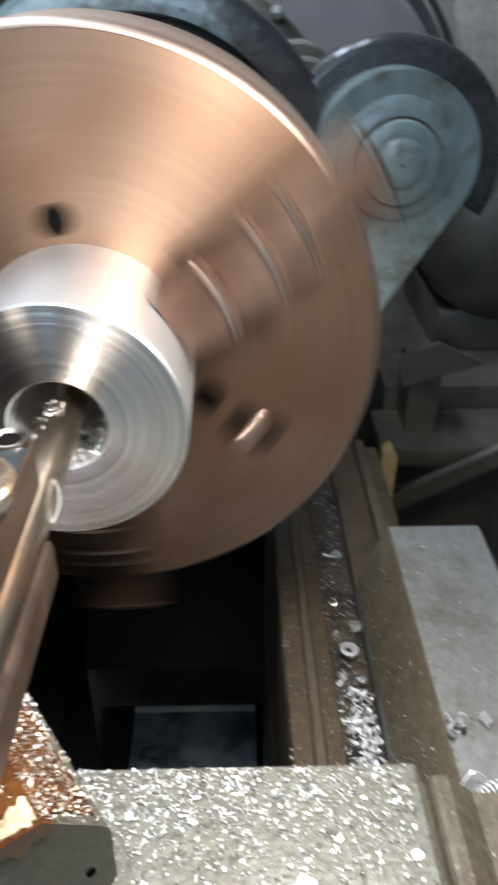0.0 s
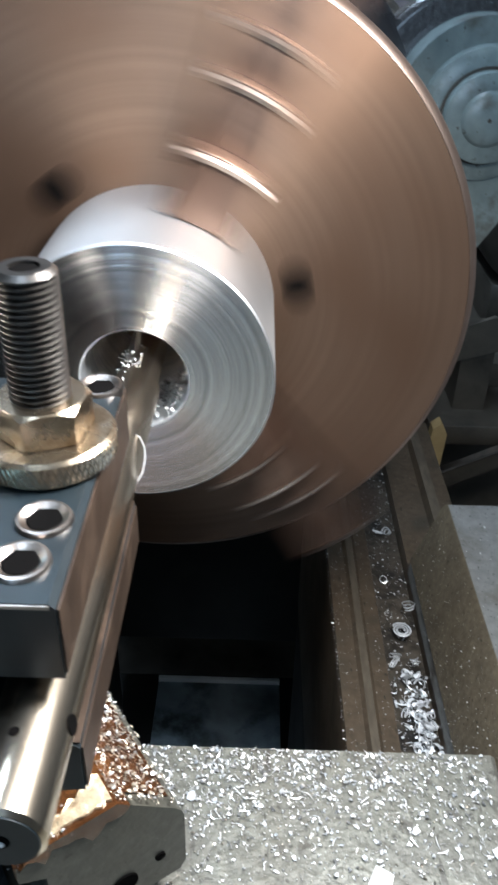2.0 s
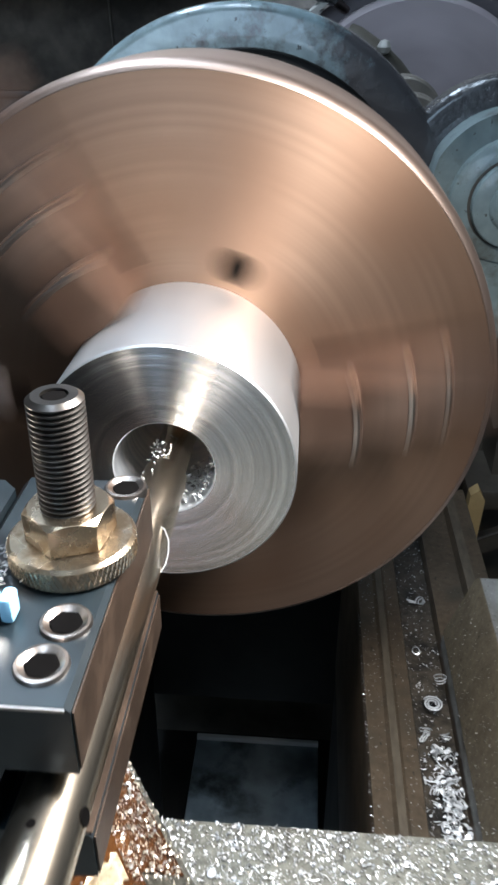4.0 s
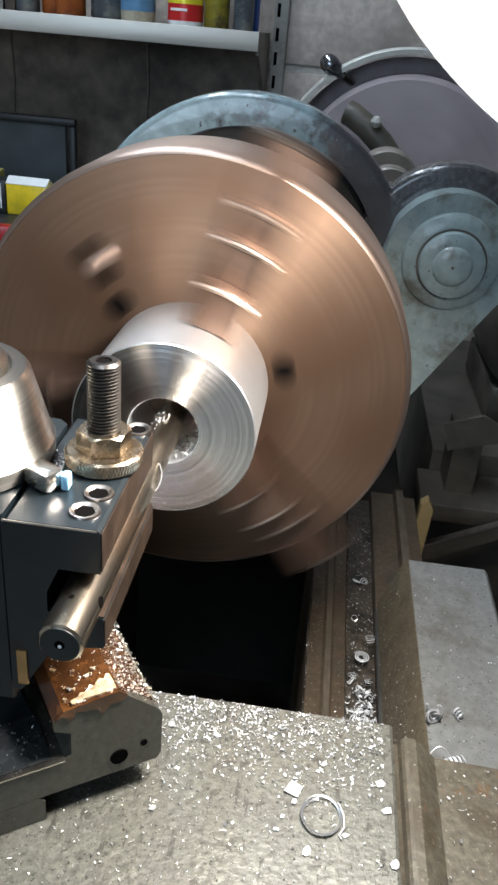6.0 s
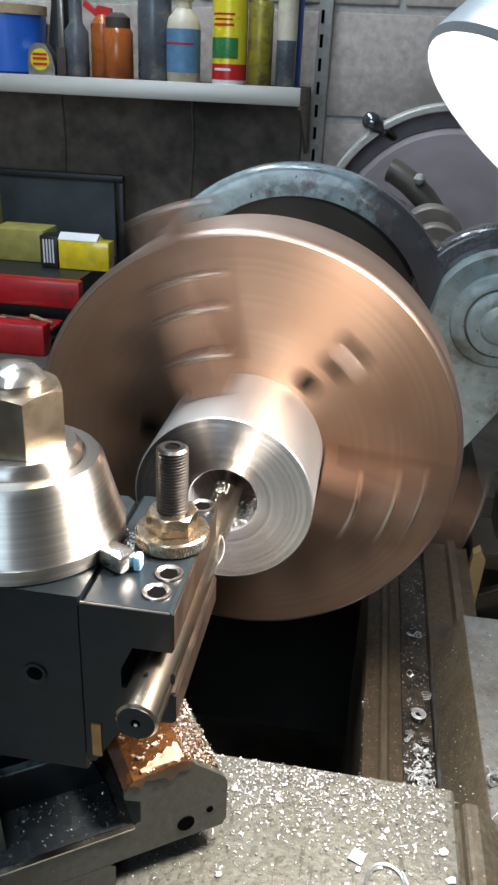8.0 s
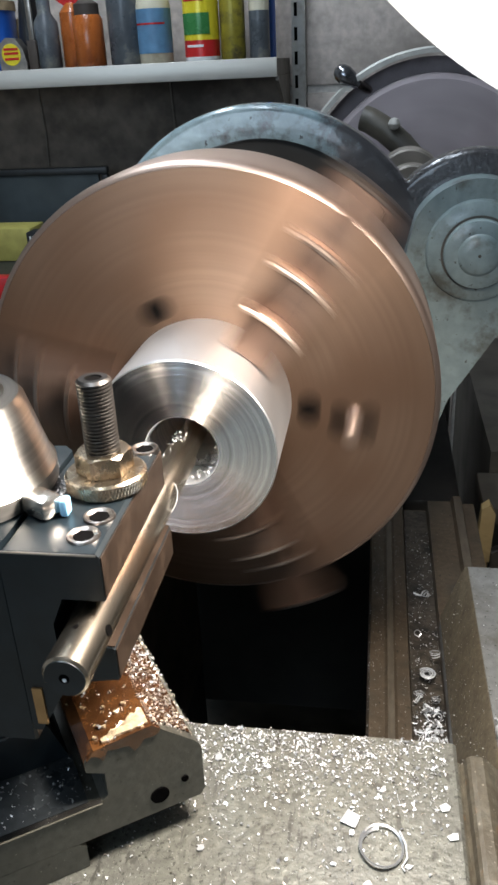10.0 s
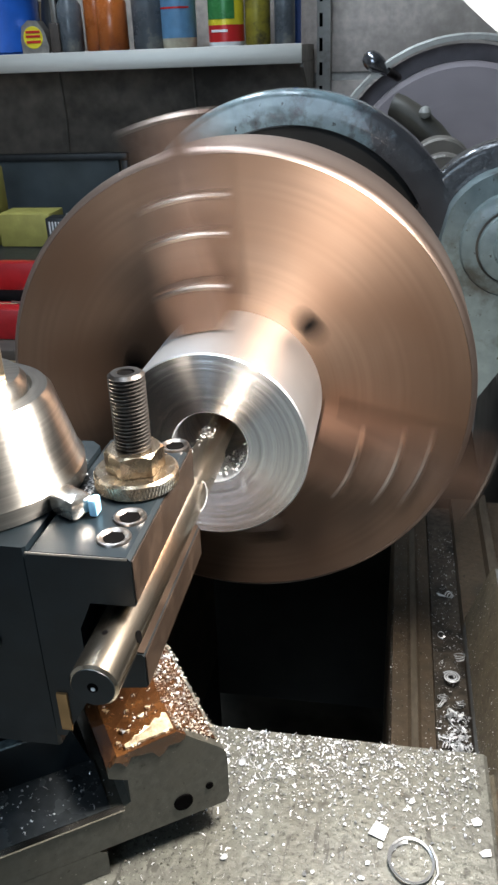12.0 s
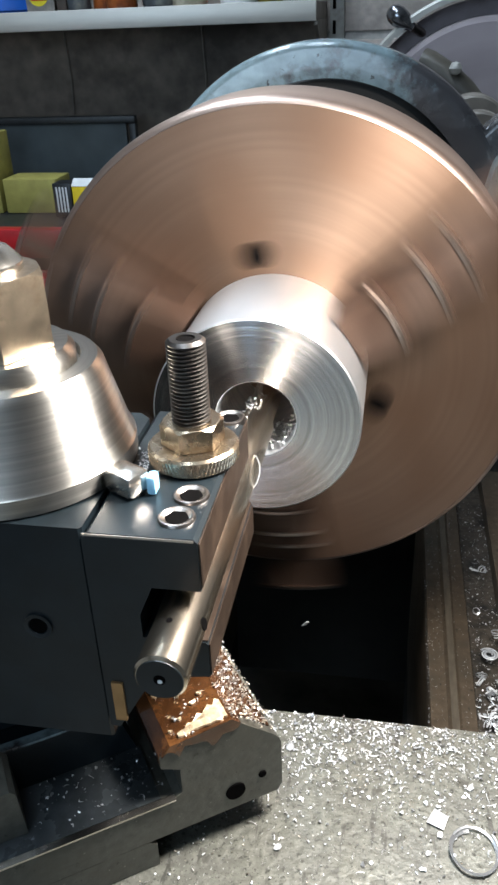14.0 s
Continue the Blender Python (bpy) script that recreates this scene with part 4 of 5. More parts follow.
neck = [(0, 0, 0.11), (0.0, 0.0, 0.16), (0.03, 0.03, 0.22), (0.09, 0.09, 0.27), (0.16, 0.15, 0.27), (0.20, 0.19, 0.20), (0.20, 0.20, 0.10)]
part("gooseneck", tube(B(), neck, 0.008, 12), SHADE, lamp, "flexible grey neck")
area = bpy.data.lights.new("lamp_light", "AREA")
area.shape, area.size, area.energy, area.color = "DISK", 0.085, 3.7, (1.0, 0.90, 0.795)
lo = new("lamp_light", area)
lo.matrix_basis = look(LAMP_AT + way * 0.006, LAMP_TO)

# ---------------------------------------------------------------- far side of the lathe: belt wheel, knob, stand
wheel_guard = thing("belt_guard", "grey-edged round belt guard behind the headstock", "guard", (0.152, 0.90, 0.136))
part("rim", revolve(B(), [(0.161, 0.0), (0.166, 0.0), (0.168, 0.002), (0.168, 0.05), (0.166, 0.05), (0.161, 0.05)], 96, closed=True), UPRIGHT, wheel_guard, "bright grey rim")
part("back_plate", revolve(B(), [(0.0, 0.045), (0.1575, 0.045), (0.1575, 0.049), (0.0, 0.049)], 64), PLUM, wheel_guard, "plum-brown back plate, haze put into its colour")
part("bracket", box(B(), -0.04, 0.04, 0.0, 0.045, -0.655, -0.162, 0.004), GREY_DARK, wheel_guard)
pulley = thing("belt_pulley", "dark spoked belt pulley, spinning", "pulley", (0.152, 0.915, 0.136))
part("pulley_web", revolve(B(), [(0.02, -0.012), (0.134, -0.012), (0.140, -0.006), (0.140, 0.012), (0.02, 0.012)], 64, closed=True), PULLEY_GREY, pulley, "plum-grey web, haze put into its colour")
part("pulley_hub", revolve(B(), [(0.0, -0.02), (0.025, -0.02), (0.027, -0.016), (0.027, 0.012), (0.0, 0.012)], 40), EDGE_STEEL, pulley)
for k in range(3):
    sp = part("rib", box(B(), 0.030, 0.120, -0.0145, -0.0122, -0.010, 0.010, 0.001), PLUM, pulley, "paler raised rib")
    sp.matrix_basis = Matrix.Rotation(2 * math.pi * k / 3, 4, "Y")
knob = thing("lever_knob", "scuffed dark chrome ball knob on a short lever", "knob", (0.050, 0.905, 0.277))
part("ball", revolve(B(), [(0.0, -0.018), (0.007, -0.016), (0.0115, -0.010), (0.0128, -0.002), (0.011, 0.008), (0.007, 0.016), (0.005, 0.022), (0.0, 0.022)], 32, "x"), KNOB, knob).matrix_basis = pose(0, 0, 0, 0, 35, 0) @ Matrix.Scale(0.85, 4)
part("lever", tube(B(), [(0.008, 0.004, -0.006), (0.03, 0.05, -0.02), (0.05, 0.09, -0.04)], 0.005, 10), EDGE_STEEL, knob)

small_shaft = thing("back_gear_shaft", "dull steel back gear shaft with collars", "shaft", (0.118, 0.60, 0.190))
part("shaft", revolve(B(), [(0.0, -0.06), (0.011, -0.06), (0.012, -0.058), (0.012, 0.20), (0.0, 0.20)], 32), EDGE_STEEL, small_shaft)
part("collar", revolve(B(), [(0.0, -0.005), (0.022, -0.005), (0.024, -0.003), (0.024, 0.012), (0.022, 0.014), (0.0, 0.014)], 40), BRACKET_BROWN, small_shaft)
part("collar", revolve(B(), [(0.0, 0.06), (0.028, 0.06), (0.030, 0.062), (0.030, 0.085), (0.0, 0.087)], 40), BRACKET_BROWN, small_shaft)
shift = thing("shift_lever", "dark worn shift lever with a pale glint bead behind the guard", "lever", (0, 0, 0))
part("grip", tube(B(), [(0.074, 0.752, 0.241), (0.080, 0.750, 0.239), (0.095, 0.747, 0.230), (0.112, 0.742, 0.216), (0.126, 0.738, 0.200)], 0.0125, 16), GREY_DARK, shift, "dark worn grip")
# Small pale bead takes the place of the glint on the grip.
part("tip", revolve(B(), [(0.0, -0.006), (0.004, -0.0045), (0.006, 0.0), (0.004, 0.0045), (0.0, 0.006)], 20, "z", (0.104, 0.733, 0.236)), UPRIGHT, shift, "pale bead standing for a glint")

stand = thing("lower_shelf", "dark steel stand with a dusty ledge under the motor", "stand", (0, 0, 0))
part("ledge", box(B(), 0.205, 0.60, 0.62, 0.70, -0.150, -0.128, 0.003), GREY_DARK, stand, "dusty dark ledge")
part("stand_body", box(B(), 0.22, 0.62, 0.702, 1.10, FLOOR_Z, -0.104), GREY_DARK, stand)
part("tie_plate", prism(B(), [(0.215, -0.045), (0.255, -0.030), (0.300, -0.052), (0.225, -0.075)], 0.645, 0.650, along_y), GREY_DARK, stand, "dim grey tie plate", 0)
part("tie_leg", box(B(), 0.232, 0.262, 0.651, 0.7015, -0.128, -0.055), GREY_DARK, stand)
motor = thing("electric_motor", "dark greasy electric motor on the stand", "motor", (0.36, 0.88, 0.03))
part("shell", revolve(B(), [(0.0, -0.12), (0.06, -0.118), (0.095, -0.095), (0.10, -0.08), (0.10, 0.10), (0.09, 0.12), (0.0, 0.12)], 48), GREY_DARK, motor)
part("foot", box(B(), -0.07, 0.07, -0.09, 0.10, -0.134, -0.085, 0.004), GREY_DARK, motor)
rail = thing("angle_iron", "dark angle iron with a worn bright edge", "angle iron", (0, 0, 0))
part("bar", prism(B(), [(0.0, 0.0), (0.30, 0.155), (0.30, 0.138), (0.0, -0.020)], 0.0, 0.008, lambda a, b, h: (0.213 + a, 0.600 + h, -0.170 + b)), GREY_DARK, rail)
part("worn_edge", prism(B(), [(0.0, 0.002), (0.30, 0.157), (0.30, 0.1545), (0.0, -0.0005)], -0.001, 0.007, lambda a, b, h: (0.213 + a, 0.600 + h, -0.170 + b)), EDGE_STEEL, rail)
part("foot", box(B(), 0.505, 0.525, 0.598, 0.615, FLOOR_Z, -0.015), GREY_DARK, rail)
stick = thing("wooden_stick", "dirty yellow wooden stick leaning behind the bed", "stick", (0, 0, 0))
part("stick_body", prism(B(), [(0.0, 0.0), (0.014, 0.0), (0.016, 0.055), (0.010, 0.066), (0.003, 0.060)], 0.0, 0.012, lambda a, b, h: (0.194 + a, 0.575 + h, -0.165 + b)), WOOD, stick)
part("stick_tail", box(B(), 0.195, 0.206, 0.5755, 0.5865, -0.64, -0.1655), WOOD, stick)

# ---------------------------------------------------------------- wall shelf and what stands on it
SHELF_Z, SHELF_Y0, SHELF_Y1, SHELF_X1 = 0.3000, 1.40, WALL_Y - 0.003, -0.089
shelf = thing("wall_shelf", "long shelf with a bright metal front edge on a slotted upright", "shelf", (0, 0, 0))
part("board", box(B(), -1.6, SHELF_X1 - 0.002, SHELF_Y0 + 0.006, SHELF_Y1, SHELF_Z - 0.026, SHELF_Z - 0.001), SHELF_UNDER, shelf, "brown shelf board")
part("front_edge", box(B(), -1.6, SHELF_X1, SHELF_Y0, SHELF_Y0 + 0.0055, SHELF_Z - 0.030, SHELF_Z + 0.001, 0.001), SHELF, shelf, "bright brushed front edge")
part("end_bracket", prism(B(), [(SHELF_Y0 + 0.010, -0.0285), (SHELF_Y0 + 0.010, -0.036), (SHELF_Y1 - 0.03, -0.125), (SHELF_Y1 - 0.020, -0.125), (SHELF_Y1 - 0.020, -0.0285)], SHELF_X1 - 0.004, SHELF_X1 + 0.0015, lambda a, b, h: (h, a, SHELF_Z + b)), BRACKET_BROWN, shelf, "brown steel end bracket", 25)
part("shelf_end", box(B(), SHELF_X1 - 0.0019, SHELF_X1 - 0.0005, SHELF_Y0 + 0.006, SHELF_Y1, SHELF_Z - 0.028, SHELF_Z - 0.001), BRACKET_BROWN, shelf, "brown folded shelf end")
# Sheet added on the wall; the shelf's shadow is put into its colour.
part("shade_board", box(B(), -1.6, SHELF_X1 - 0.014, WALL_Y - 0.0155, WALL_Y - 0.0005, -0.30, SHELF_Z - 0.0265), SHELF_SHADE, shelf, "added dark sheet for the shade below the shelf")
up = part("upright", box(B(), -0.083, -0.056, WALL_Y - 0.018, WALL_Y - 0.001, 0.10, 1.2, 0.002), UPRIGHT, shelf, "grey slotted upright")
for i in range(24):
    part("slot", box(B(), -0.0775, -0.0715, WALL_Y - 0.0195, WALL_Y - 0.0175, 0.16 + 0.042 * i, 0.183 + 0.042 * i), DARK_HOLE, up, "dark slot")
for ux in (-0.61, -0.33):
    part("cable", tube(B(), [(ux, WALL_Y - 0.019, 0.27), (ux + 0.004, WALL_Y - 0.019, 0.18), (ux - 0.002, WALL_Y - 0.019, 0.05)], 0.0022, 6), BRACKET_BROWN, shelf, "thin grey wire down the wall")


def bottle(name, label, x, y, profile, bands, category="bottle"):
    """A round container: bands of (name, profile, material, label) turned about z."""
    ob = thing(name, label, category, (x, y, SHELF_Z + 0.0005), group="containers on the wall shelf")
    for nm, prof, mat, lb in bands:
        part(nm, revolve(B(), prof, 36, "z"), mat, ob, lb)
    return ob


bottle("spray_can", "yellow spray can with green panel and red base band", -0.224, 1.432, None, [
    ("can_body", [(0.0, 0.0), (0.030, 0.0), (0.031, 0.004), (0.031, 0.007), (0.0, 0.007)], WHITE, "white rolled base"),
    ("red_band", [(0.0, 0.0071), (0.0312, 0.0071), (0.0312, 0.033), (0.0, 0.033)], CAN_RED, "red printed band"),
    ("yellow_print", [(0.0, 0.0331), (0.0312, 0.0331), (0.0312, 0.19), (0.028, 0.205), (0.0, 0.205)], CAN_YELLOW, "yellow printed body"),
    ("cap", [(0.0, 0.2051), (0.024, 0.2051), (0.024, 0.24), (0.0, 0.24)], CAN_RED, "red cap")])
can = bpy.data.objects["spray_can"]
gp = part("green_panel", ring_sector(0, 0, 0.0313, 0.0318, 205, 308, 0.042, 0.075, 14), CAN_GREEN, can, "dark green printed panel")
gp.matrix_basis = Matrix(((1, 0, 0, 0), (0, 0, 1, 0), (0, 1, 0, 0), (0, 0, 0, 1)))
for zz, w in ((0.110, 80), (0.102, 66), (0.093, 74), (0.022, 60)):
    t_ = part("print_line", ring_sector(0, 0, 0.0313, 0.0317, 255 - w / 2, 255 + w / 2, zz, zz + (0.004 if zz < 0.1 else 0.003), 10), CAN_RED if zz > 0.03 else WHITE, can, "unreadable printed line")
    t_.matrix_basis = gp.matrix_basis.copy()
bottle("squeeze_bottle", "cream plastic bottle with a blue label", -0.308, 1.430, None, [
    ("bottle_body", [(0.0, 0.0), (0.028, 0.0), (0.030, 0.003), (0.030, 0.092), (0.027, 0.104), (0.014, 0.118), (0.0135, 0.13), (0.0, 0.13)], CREAM, ""),
    ("bottle_label", [(0.0303, 0.016), (0.0306, 0.016), (0.0306, 0.086), (0.0303, 0.086)], LABEL_BLUE, "faded blue label"),
    ("cap", [(0.0, 0.1301), (0.016, 0.1301), (0.016, 0.15), (0.008, 0.165), (0.0, 0.166)], CREAM, "cream nozzle cap")])
lab = part("label_stripe", ring_sector(0, 0, 0.0307, 0.0310, 205, 320, 0.061, 0.064, 12), CAN_RED, bpy.data.objects["squeeze_bottle"], "thin red stripe")
lab.matrix_basis = gp.matrix_basis.copy()
bottle("oil_tin", "stained yellow oil tin with black cap", -0.170, 1.440, None, [
    ("tin_body", [(0.0, 0.0), (0.0205, 0.0), (0.022, 0.003), (0.022, 0.125), (0.018, 0.135), (0.0, 0.135)], OLIVE, ""),
    ("cap", [(0.0, 0.1351), (0.011, 0.1351), (0.011, 0.16), (0.0, 0.16)], BLACK_PLASTIC, "black cap")])
bottle("grey_tube", "grey cylinder with a pale top band", -0.124, 1.450, None, [
    ("tube_body", [(0.0, 0.0), (0.017, 0.0), (0.018, 0.002), (0.018, 0.075), (0.0, 0.075)], SMOKY, ""),
    ("upper", [(0.0, 0.0751), (0.018, 0.0751), (0.018, 0.18), (0.0, 0.18)], CREAM, "dusty pale upper half")])
bottle("glass_jar", "tall smoky jar with brushes", -0.365, 1.445, None, [
    ("jar_body", [(0.0, 0.0), (0.029, 0.0), (0.031, 0.004), (0.031, 0.11), (0.029, 0.16), (0.0, 0.16)], SMOKY, ""),
    ("lid", [(0.0, 0.1601), (0.031, 0.1601), (0.031, 0.18), (0.0, 0.18)], EDGE_STEEL, "worn metal lid")])
bottle("amber_bottle", "amber plastic bottle with a brown cap", -0.430, 1.432, None, [
    ("bottle_body", [(0.0, 0.0), (0.025, 0.0), (0.027, 0.003), (0.027, 0.075), (0.023, 0.083), (0.0, 0.083)], ORANGE, ""),
    ("cap", [(0.0, 0.0831), (0.022, 0.0831), (0.022, 0.10), (0.010, 0.108), (0.0, 0.108)], SHELF_UNDER, "brown cap")])
oil = thing("oil_squirter", "orange plastic oil squirter with a red trigger", "bottle", (-0.465, 1.455, SHELF_Z + 0.0005), group="containers on the wall shelf")
part("squirter_body", revolve(B(), [(0.0, 0.0), (0.022, 0.0), (0.024, 0.003), (0.023, 0.09), (0.010, 0.105), (0.0, 0.106)], 32, "z"), ORANGE, oil)
part("trigger", prism(B(), [(-0.036, 0.118), (-0.010, 0.100), (0.016, 0.104), (0.016, 0.116), (-0.006, 0.120), (-0.014, 0.112), (-0.032, 0.127)], -0.008, 0.008, lambda a, b, h: (a, h, b)), CAN_RED, oil, "red trigger head")
bottle("dark_bottle", "dark grey plastic bottle", -0.512, 1.440, None, [
    ("bottle_body", [(0.0, 0.0), (0.020, 0.0), (0.022, 0.003), (0.022, 0.075), (0.012, 0.090), (0.012, 0.13), (0.0, 0.13)], SMOKY, "")])
bottle("soot_flask", "sooty dark long-necked flask", -0.552, 1.470, None, [
    ("flask_body", [(0.0, 0.0), (0.022, 0.0), (0.026, 0.010), (0.024, 0.06), (0.016, 0.12), (0.014, 0.17), (0.0, 0.17)], BLACK_PLASTIC, "")])
bottle("blue_tub", "blue plastic tub with a tan lid", -0.655, 1.475, None, [
    ("tub_body", [(0.0, 0.0), (0.060, 0.0), (0.064, 0.004), (0.068, 0.10), (0.0, 0.10)], BLUE, ""),
    ("lid", [(0.0, 0.1001), (0.070, 0.1001), (0.070, 0.116), (0.0, 0.118)], TAN, "tan lid")], "tub")
bottle("blue_can", "tall plain blue metal can", -0.078, 1.53, None, [
    ("can_body", [(0.0, 0.0), (0.022, 0.0), (0.023, 0.002), (0.023, 0.24), (0.0, 0.24)], BLUE, "")], "can").location = (-0.125, 1.51, SHELF_Z + 0.0005)
crate = thing("cardboard_box", "small brown cardboard box", "box", (0, 0, 0))
part("carton", box(B(), -0.625, -0.572, 1.50, 1.55, SHELF_Z + 0.0005, SHELF_Z + 0.088, 0.002), TAN, crate)
tape = thing("tape_measure", "chrome tape measure with a red and yellow badge", "tape measure", m=pose(-0.573, 1.412, SHELF_Z + 0.0005, 0, 0, 0))
part("tape_body", prism(B(), [(-0.024, 0.0), (0.026, 0.0), (0.027, 0.012), (0.022, 0.034), (0.010, 0.052), (-0.008, 0.054), (-0.021, 0.044), (-0.025, 0.022)], 0.0, 0.028, along_y), EDGE_STEEL, tape, "", 30)
part("badge", revolve(B(), [(0.0, -0.0008), (0.018, -0.0008), (0.0185, 0.0006), (0.0, 0.0006)], 32, "y", (-0.001, 0, 0.026)), CAN_YELLOW, tape, "round yellow badge")
for bz in (0.017, 0.026, 0.033):
    part("badge_line", box(B(), -0.014, 0.013, -0.0015, -0.0009, bz, bz + 0.004), CAN_RED, tape, "red printed line")
rod = thing("glue_stick", "brown handled rod standing upright", "rod", (-0.535, 1.425, SHELF_Z + 0.0005))
part("handle", box(B(), -0.009, 0.009, -0.009, 0.009, 0.0, 0.048, 0.002), SHELF_UNDER, rod, "dark brown handle")
part("blade", box(B(), -0.005, 0.005, -0.003, 0.003, 0.0482, 0.20, 0.001), EDGE_STEEL, rod, "bright steel blade")

# dark panel, chests and boxes below the shelf
panel = thing("framed_board", "black framed slate board leaning on the wall", "board", (0, 0, 0))
part("panel_sheet", box(B(), -0.95, -0.470, 1.505, 1.515, -0.10, 0.105), SLATE, panel)
for b in ((-0.96, -0.449, 0.105, 0.119), (-0.463, -0.449, -0.10, 0.1048), (-0.96, -0.449, -0.114, -0.1002)):
    part("frame_bar", box(B(), b[0], b[1], 1.500, 1.518, b[2], b[3], 0.003), BLACK_PLASTIC, panel)
bench = thing("side_bench", "dark bench board below the wall shelf", "bench", (0, 0, 0))
part("bench_top", box(B(), -1.5, -0.30, 1.05, 1.60, -0.160, -0.135, 0.003), SHELF_UNDER, bench)
for bx, by in ((-1.45, 1.08), (-0.36, 1.08), (-1.45, 1.56), (-0.36, 1.56)):
    part("leg", box(B(), bx, bx + 0.05, by, by + 0.04, FLOOR_Z, -0.1602), SHELF_UNDER, bench)
chest = thing("tool_chest", "red metal drawer chest with dark gaps", "tool chest", (0, 0, 0))
part("chest_body", box(B(), -0.95, -0.452, 1.215, 1.45, -0.134, -0.030), BLACK_PLASTIC, chest)
part("drawer", box(B(), -0.95, -0.438, 1.190, 1.214, -0.074, -0.025, 0.003), RED, chest, "red drawer front")
part("drawer_tray", box(B(), -0.95, -0.470, 1.135, 1.189, -0.100, -0.094, 0.001), RED, chest, "open red drawer tray")
part("drawer", box(B(), -0.95, -0.471, 1.100, 1.134, -0.1345, -0.081, 0.003), RED, chest, "red drawer front pulled forward")
for i in range(9):
    w = thing("drill_bit", "dull steel drill bit lying on the open drawer", "drill bit", m=pose(-0.50 - 0.045 * i, 1.165 - 0.006 * (i % 3), -0.090, 0, 0, 60 + 17 * (i % 5)), group="drill bits")
    part("bit", tube(B(), [(0, -0.03, 0), (0, 0.03, 0.001)], 0.0035, 8), EDGE_STEEL if i % 2 else TAN, w)
black_tool = thing("black_tool_case", "black plastic tool case", "case", (0, 0, 0))
part("case_body", prism(B(), [(-0.445, -0.134), (-0.442, -0.075), (-0.420, -0.058), (-0.33, -0.055), (-0.33, -0.134)], 1.16, 1.22, along_y), BLACK_PLASTIC, black_tool, "", 25)
ybox = thing("yellow_box", "clear plastic box of yellow cards", "box", (0, 0, 0))
part("card", box(B(), -0.515, -0.418, 1.300, 1.335, -0.029, 0.024, 0.001), YELLOW, ybox, "bright yellow card")
part("clear_lid", prism(B(), [(1.300, 0.0245), (1.300, 0.0255), (1.318, 0.036), (1.336, 0.0255), (1.336, 0.0245)], -0.516, -0.440, lambda a, b, h: (h, a, b)), WHITE, ybox, "glossy white flap", 0)
part("black_end", box(B(), -0.551, -0.517, 1.2988, 1.336, -0.029, 0.030, 0.001), BLACK_PLASTIC, ybox, "black printed end")
for i in range(4):
    part("print_bar", box(B(), -0.545 + 0.006 * i, -0.542 + 0.006 * i, 1.2982, 1.2987, -0.02, 0.024), WHITE, ybox, "white unreadable print")
ybox2 = thing("faded_box", "faded yellow card box", "box", (0, 0, 0))
part("carton", box(B(), -0.66, -0.556, 1.33, 1.40, -0.029, 0.032, 0.002), YELLOW_DULL, ybox2)
ybox3 = thing("stacked_box", "tall dull yellow box", "box", (0, 0, 0))
part("carton", box(B(), -0.78, -0.668, 1.33, 1.40, -0.029, 0.11, 0.002), YELLOW_DULL, ybox3)
bag = thing("canvas_roll", "rolled tan canvas beside a shiny wrapper", "canvas", (0, 0, 0))
bm = B()
for i in range(3):
    tube(bm, [(-0.80, 1.045 - 0.035 * i, -0.168 - 0.012 * i), (-0.60, 1.05 - 0.035 * i, -0.166 - 0.012 * i), (-0.40, 1.03 - 0.035 * i, -0.172 - 0.012 * i)], 0.017, 12)
part("roll", bm, TAN, bag)
part("wrapper", prism(B(), [(0, 0), (0.05, 0.010), (0.085, 0.002), (0.10, -0.022), (0.04, -0.030)], 0.0, 0.006, lambda a, b, h: (-0.565 + a, 0.935 + h, -0.19 + b)), CHIP, bag, "crumpled shiny wrapper", 0)
part("board", box(B(), -0.9, -0.35, 0.90, 1.045, -0.245, -0.228, 0.003), WOOD, bag)
for lx in (-0.88, -0.38):
    part("prop", box(B(), lx, lx + 0.03, 0.95, 1.0, FLOOR_Z, -0.2452), SHELF_UNDER, bag)

# ---------------------------------------------------------------- swarf
rng = random.Random(7)


def flakes(name, places, mat, label):
    """Many small bent slivers of swarf; places give (x, y, z, size)."""
    vs, fs = [], []
    for x, y, z, s in places:
        slim = rng.random() < 0.28
        s *= 0.88
        turn, long, wide = rng.uniform(0, math.tau), s * (rng.uniform(1.2, 2.4) if slim else rng.uniform(0.6, 1.2)), s * (rng.uniform(0.12, 0.3) if slim else rng.uniform(0.4, 0.9))
        arc = rng.uniform(-0.5, 0.5) * long if slim else rng.uniform(-0.2, 0.2) * long
        m = Matrix.Translation((x, y, z)) @ Euler((rng.uniform(-0.4, 0.4), rng.uniform(-0.4, 0.4), turn)).to_matrix().to_4x4()
        k = len(vs)
        bend = s * rng.uniform(0.0, 0.5)
        for i in range(4):
            u = i / 3 - 0.5
            taper = 1.0 - 1.4 * abs(u) * rng.uniform(0.2, 1)
            for w in (-0.5, 0.5):
                vs.append(m @ Vector((u * long + rng.uniform(-0.08, 0.08) * s, w * wide * taper * rng.uniform(0.6, 1.3) + arc * 4 * u * u, bend * (1 - 4 * u * u) + 0.15 * s)))
        fs += [(k + 2 * i, k + 2 * i + 2, k + 2 * i + 3, k + 2 * i + 1) for i in range(3)]
    me = bpy.data.meshes.new(name)
    me.from_pydata([tuple(v) for v in vs], [], fs)
    me.materials.append(mat)
    return tagged(new(name, me), label, "swarf", kind="stuff")


spots = []
